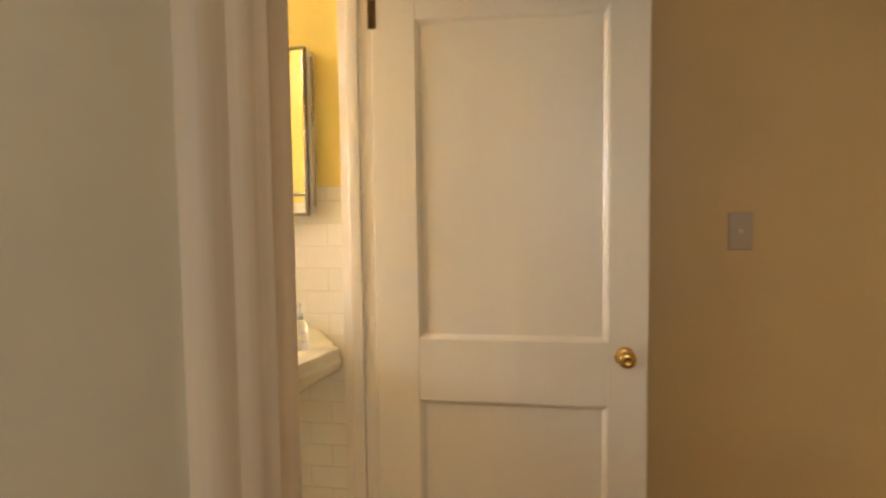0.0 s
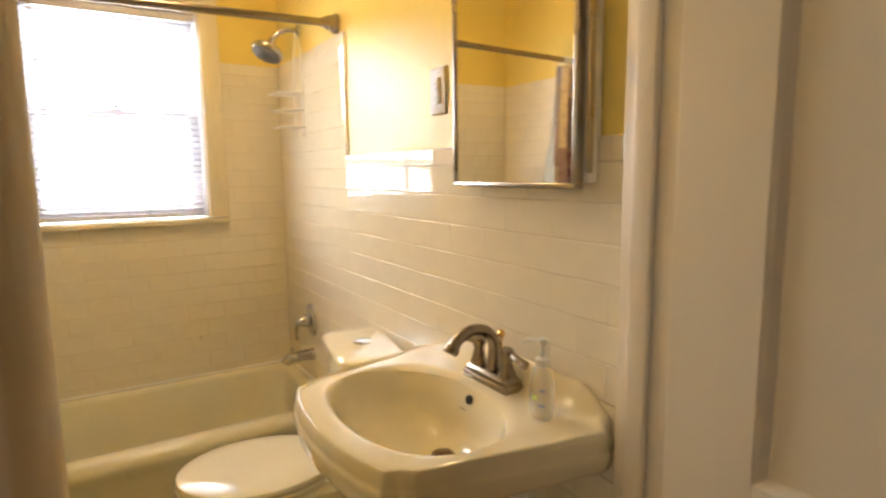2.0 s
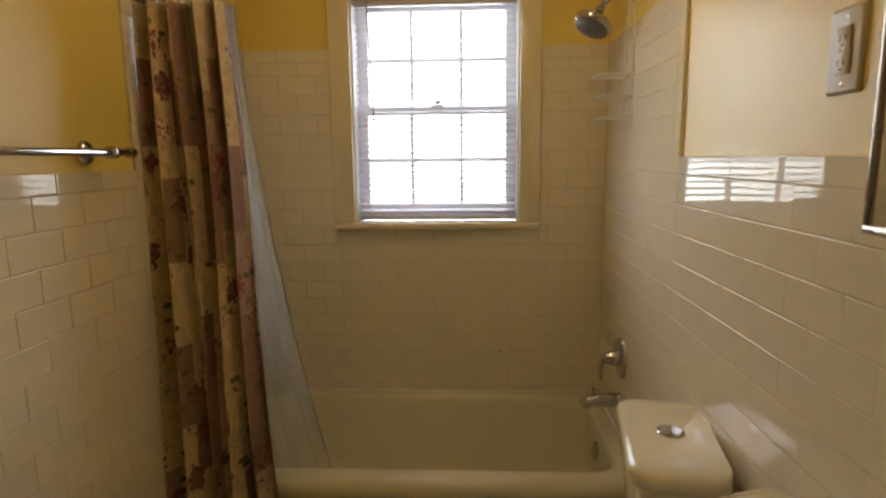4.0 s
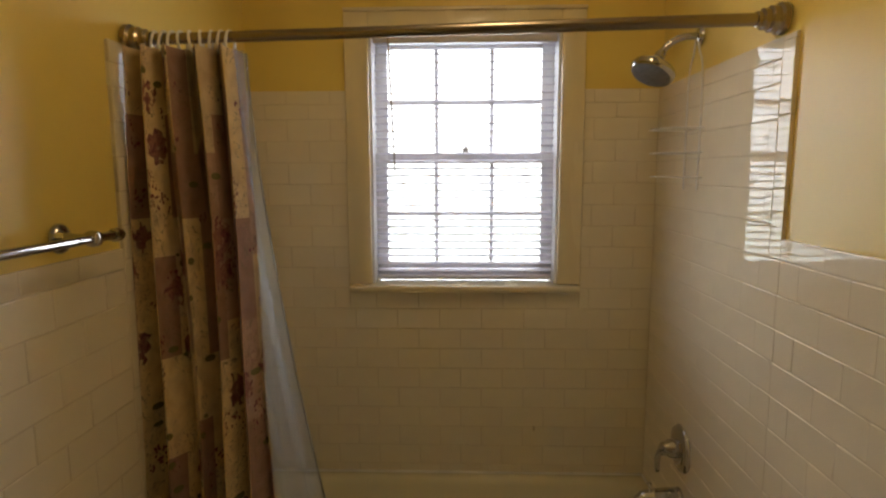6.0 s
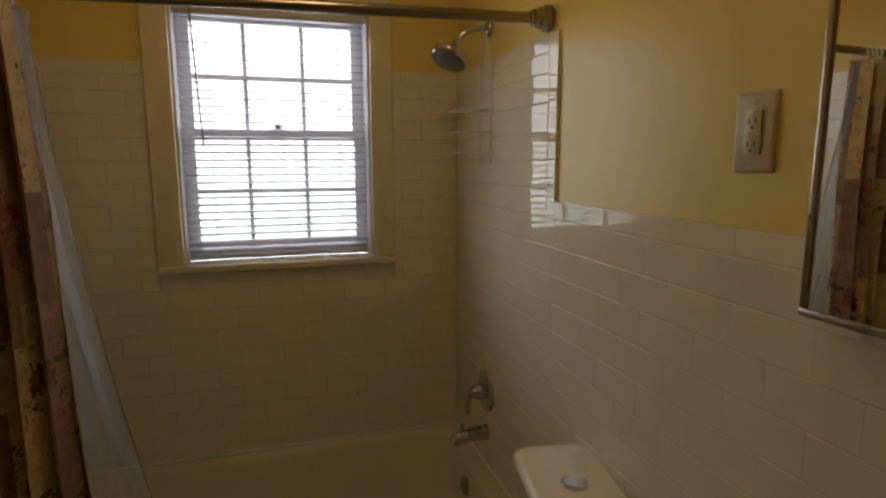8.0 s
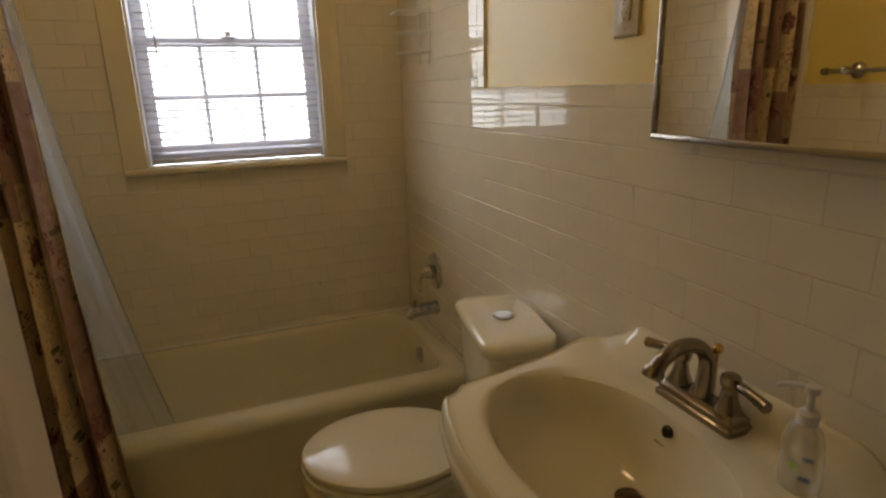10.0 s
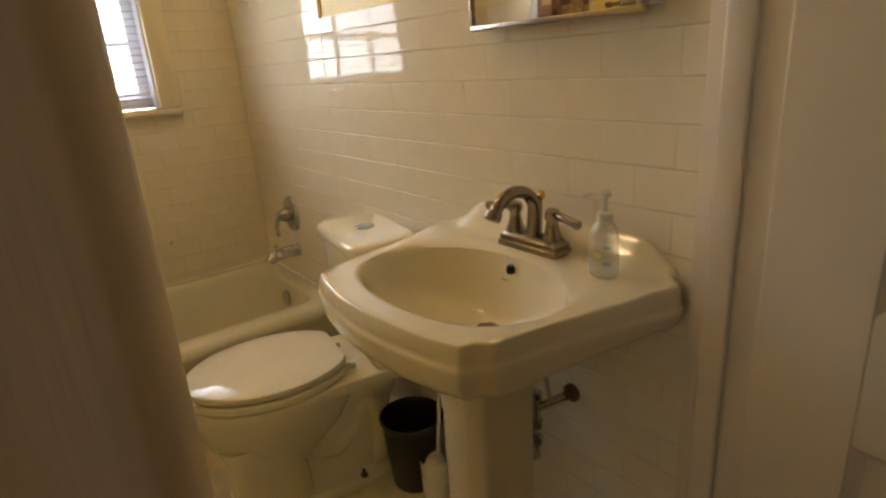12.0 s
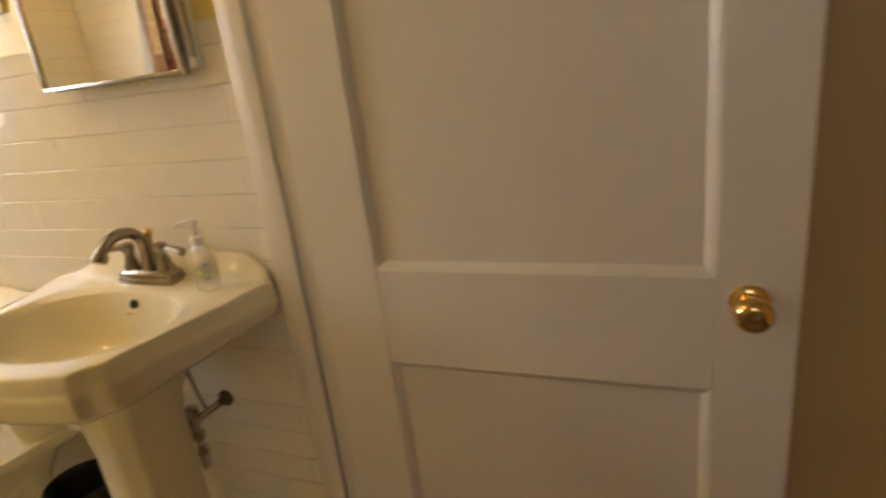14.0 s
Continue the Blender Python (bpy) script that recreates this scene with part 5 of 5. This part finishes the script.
def tile_rows(parent, frame_m, u0, u1, v0, v1, joint, vtop, holes=()):
    """Running bond of tiles from u0 to u1, with row joints counted down from vtop."""
    k0 = int(math.floor((vtop - v1) / PH + 1e-6))
    k1 = int(math.ceil((vtop - v0) / PH - 1e-6))
    for k in range(k0, k1):
        hi, lo = min(v1, vtop - k * PH), max(v0, vtop - (k + 1) * PH)
        off = joint + (PW / 2 if k % 2 else 0)
        n = math.floor((u0 - off) / PW)
        while off + n * PW < u1:
            a, c = max(u0, off + n * PW), min(u1, off + (n + 1) * PW)
            n += 1
            spans = [(a, c, lo, hi)]
            for h0, h1, g0, g1 in holes:
                nxt = []
                for p, q, r, s in spans:
                    if q <= h0 or p >= h1 or s <= g0 or r >= g1:
                        nxt.append((p, q, r, s))
                        continue
                    if p < h0:
                        nxt.append((p, h0, r, s))
                    if q > h1:
                        nxt.append((h1, q, r, s))
                    if r < g0:
                        nxt.append((max(p, h0), min(q, h1), r, g0))
                    if s > g1:
                        nxt.append((max(p, h0), min(q, h1), g1, s))
                spans = nxt
            for p, q, r, s in spans:
                if q - p > 0.008 and s - r > 0.008:
                    put_tile(parent, frame_m, (p + q) / 2, (r + s) / 2, q - p, s - r)


def grout(parent, rows):
    bm = boxes(*rows)
    part("grout_bed", bm, M_GROUT, parent, smooth=False)


CAPH, WTOP, STOP, TX = 0.048, 1.405, 1.840, 0.820
VT = WTOP - CAPH
# sink wall: u = x, v = z, out = -y
north = Matrix(((1, 0, 0, 0), (0, 0, -1, W + 0.0055), (0, 1, 0, 0), (0, 0, 0, 1)))
grout(wall_sink, [(0.0, WX0, W - 0.0014, W + 0.0062, 0.0, WTOP - 0.003), (0.0, TX - 0.003, W - 0.0014, W + 0.0062, WTOP - 0.003, STOP - 0.003)])
tile_rows(wall_sink, north, TX - 0.05 + 0.05, WX0, 0.0, VT, 1.674 - PW * 6, VT)
tile_rows(wall_sink, north, 0.003, TX, 0.40, VT, 1.674 - PW * 11, VT)
tile_rows(wall_sink, north, 0.003, TX - CAPH, VT, STOP - CAPH, 1.674 - PW * 11, VT + PH * 6)
u = 1.674 + PW / 2 - PW * 11
while u < WX0:
    a, c = max(u, TX), min(u + PW, WX0)
    if c - a > 0.01:
        put_tile(wall_sink, north, (a + c) / 2, VT + CAPH / 2, c - a, CAPH)
    a, c = max(u, 0.003), min(u + PW, TX - CAPH)
    if c - a > 0.01:
        put_tile(wall_sink, north, (a + c) / 2, STOP - CAPH / 2, c - a, CAPH)
    u += PW
z = VT
while z < STOP - 0.01:
    hi = min(z + PW, STOP)
    put_tile(wall_sink, north, TX - CAPH / 2, (z + hi) / 2, CAPH, hi - z)
    z += PW
# window wall: u = y, v = z, out = +x
west = Matrix(((0, 0, 1, -0.0055), (1, 0, 0, 0), (0, 1, 0, 0), (0, 0, 0, 1)))
hole = (OP[0] - 0.082, OP[1] + 0.080, OP[2] - 0.026, 3.0)
grout(wall_window, [(-0.0062, 0.0014, 0.0, hole[0], 0.40, STOP - 0.003), (-0.0062, 0.0014, hole[1], W, 0.40, STOP - 0.003), (-0.0062, 0.0014, hole[0], hole[1], 0.40, hole[2])])
tile_rows(wall_window, west, 0.003, W - 0.003, 0.40, STOP - CAPH, 0.06, VT + PH * 6, (hole,))
u = 0.06 - PW / 2
while u < W:
    for p, q in ((0.003, hole[0]), (hole[1], W - 0.003)):
        a, c = max(u, p), min(u + PW, q)
        if c - a > 0.012:
            put_tile(wall_window, west, (a + c) / 2, STOP - CAPH / 2, c - a, CAPH)
    u += PW
# towel wall: u = -x, v = z, out = +y
south = Matrix(((-1, 0, 0, 0), (0, 0, 1, -0.0055), (0, 1, 0, 0), (0, 0, 0, 1)))
STH = 1.384       # wainscot top on the towel wall
grout(wall_towel, [(0.0, 2.14, -0.0062, 0.0014, 0.0, STH - 0.003), (0.0, TX - 0.003, -0.0062, 0.0014, STH - 0.003, STOP - 0.003)])
tile_rows(wall_towel, south, -2.14, -TX, 0.30, STH - CAPH, -1.674 - PW * 4, STH - CAPH)
tile_rows(wall_towel, south, -TX, -0.003, 0.40, STOP - CAPH, -1.674 - PW * 4, VT + PH * 6)
u = -1.674 - PW * 3.5
while u < 0:
    a, c = max(u, -2.14), min(u + PW, -TX)
    if c - a > 0.01:
        put_tile(wall_towel, south, (a + c) / 2, STH - CAPH / 2, c - a, CAPH)
    a, c = max(u, -TX), min(u + PW, -0.003)
    if c - a > 0.01:
        put_tile(wall_towel, south, (a + c) / 2, STOP - CAPH / 2, c - a, CAPH)
    u += PW
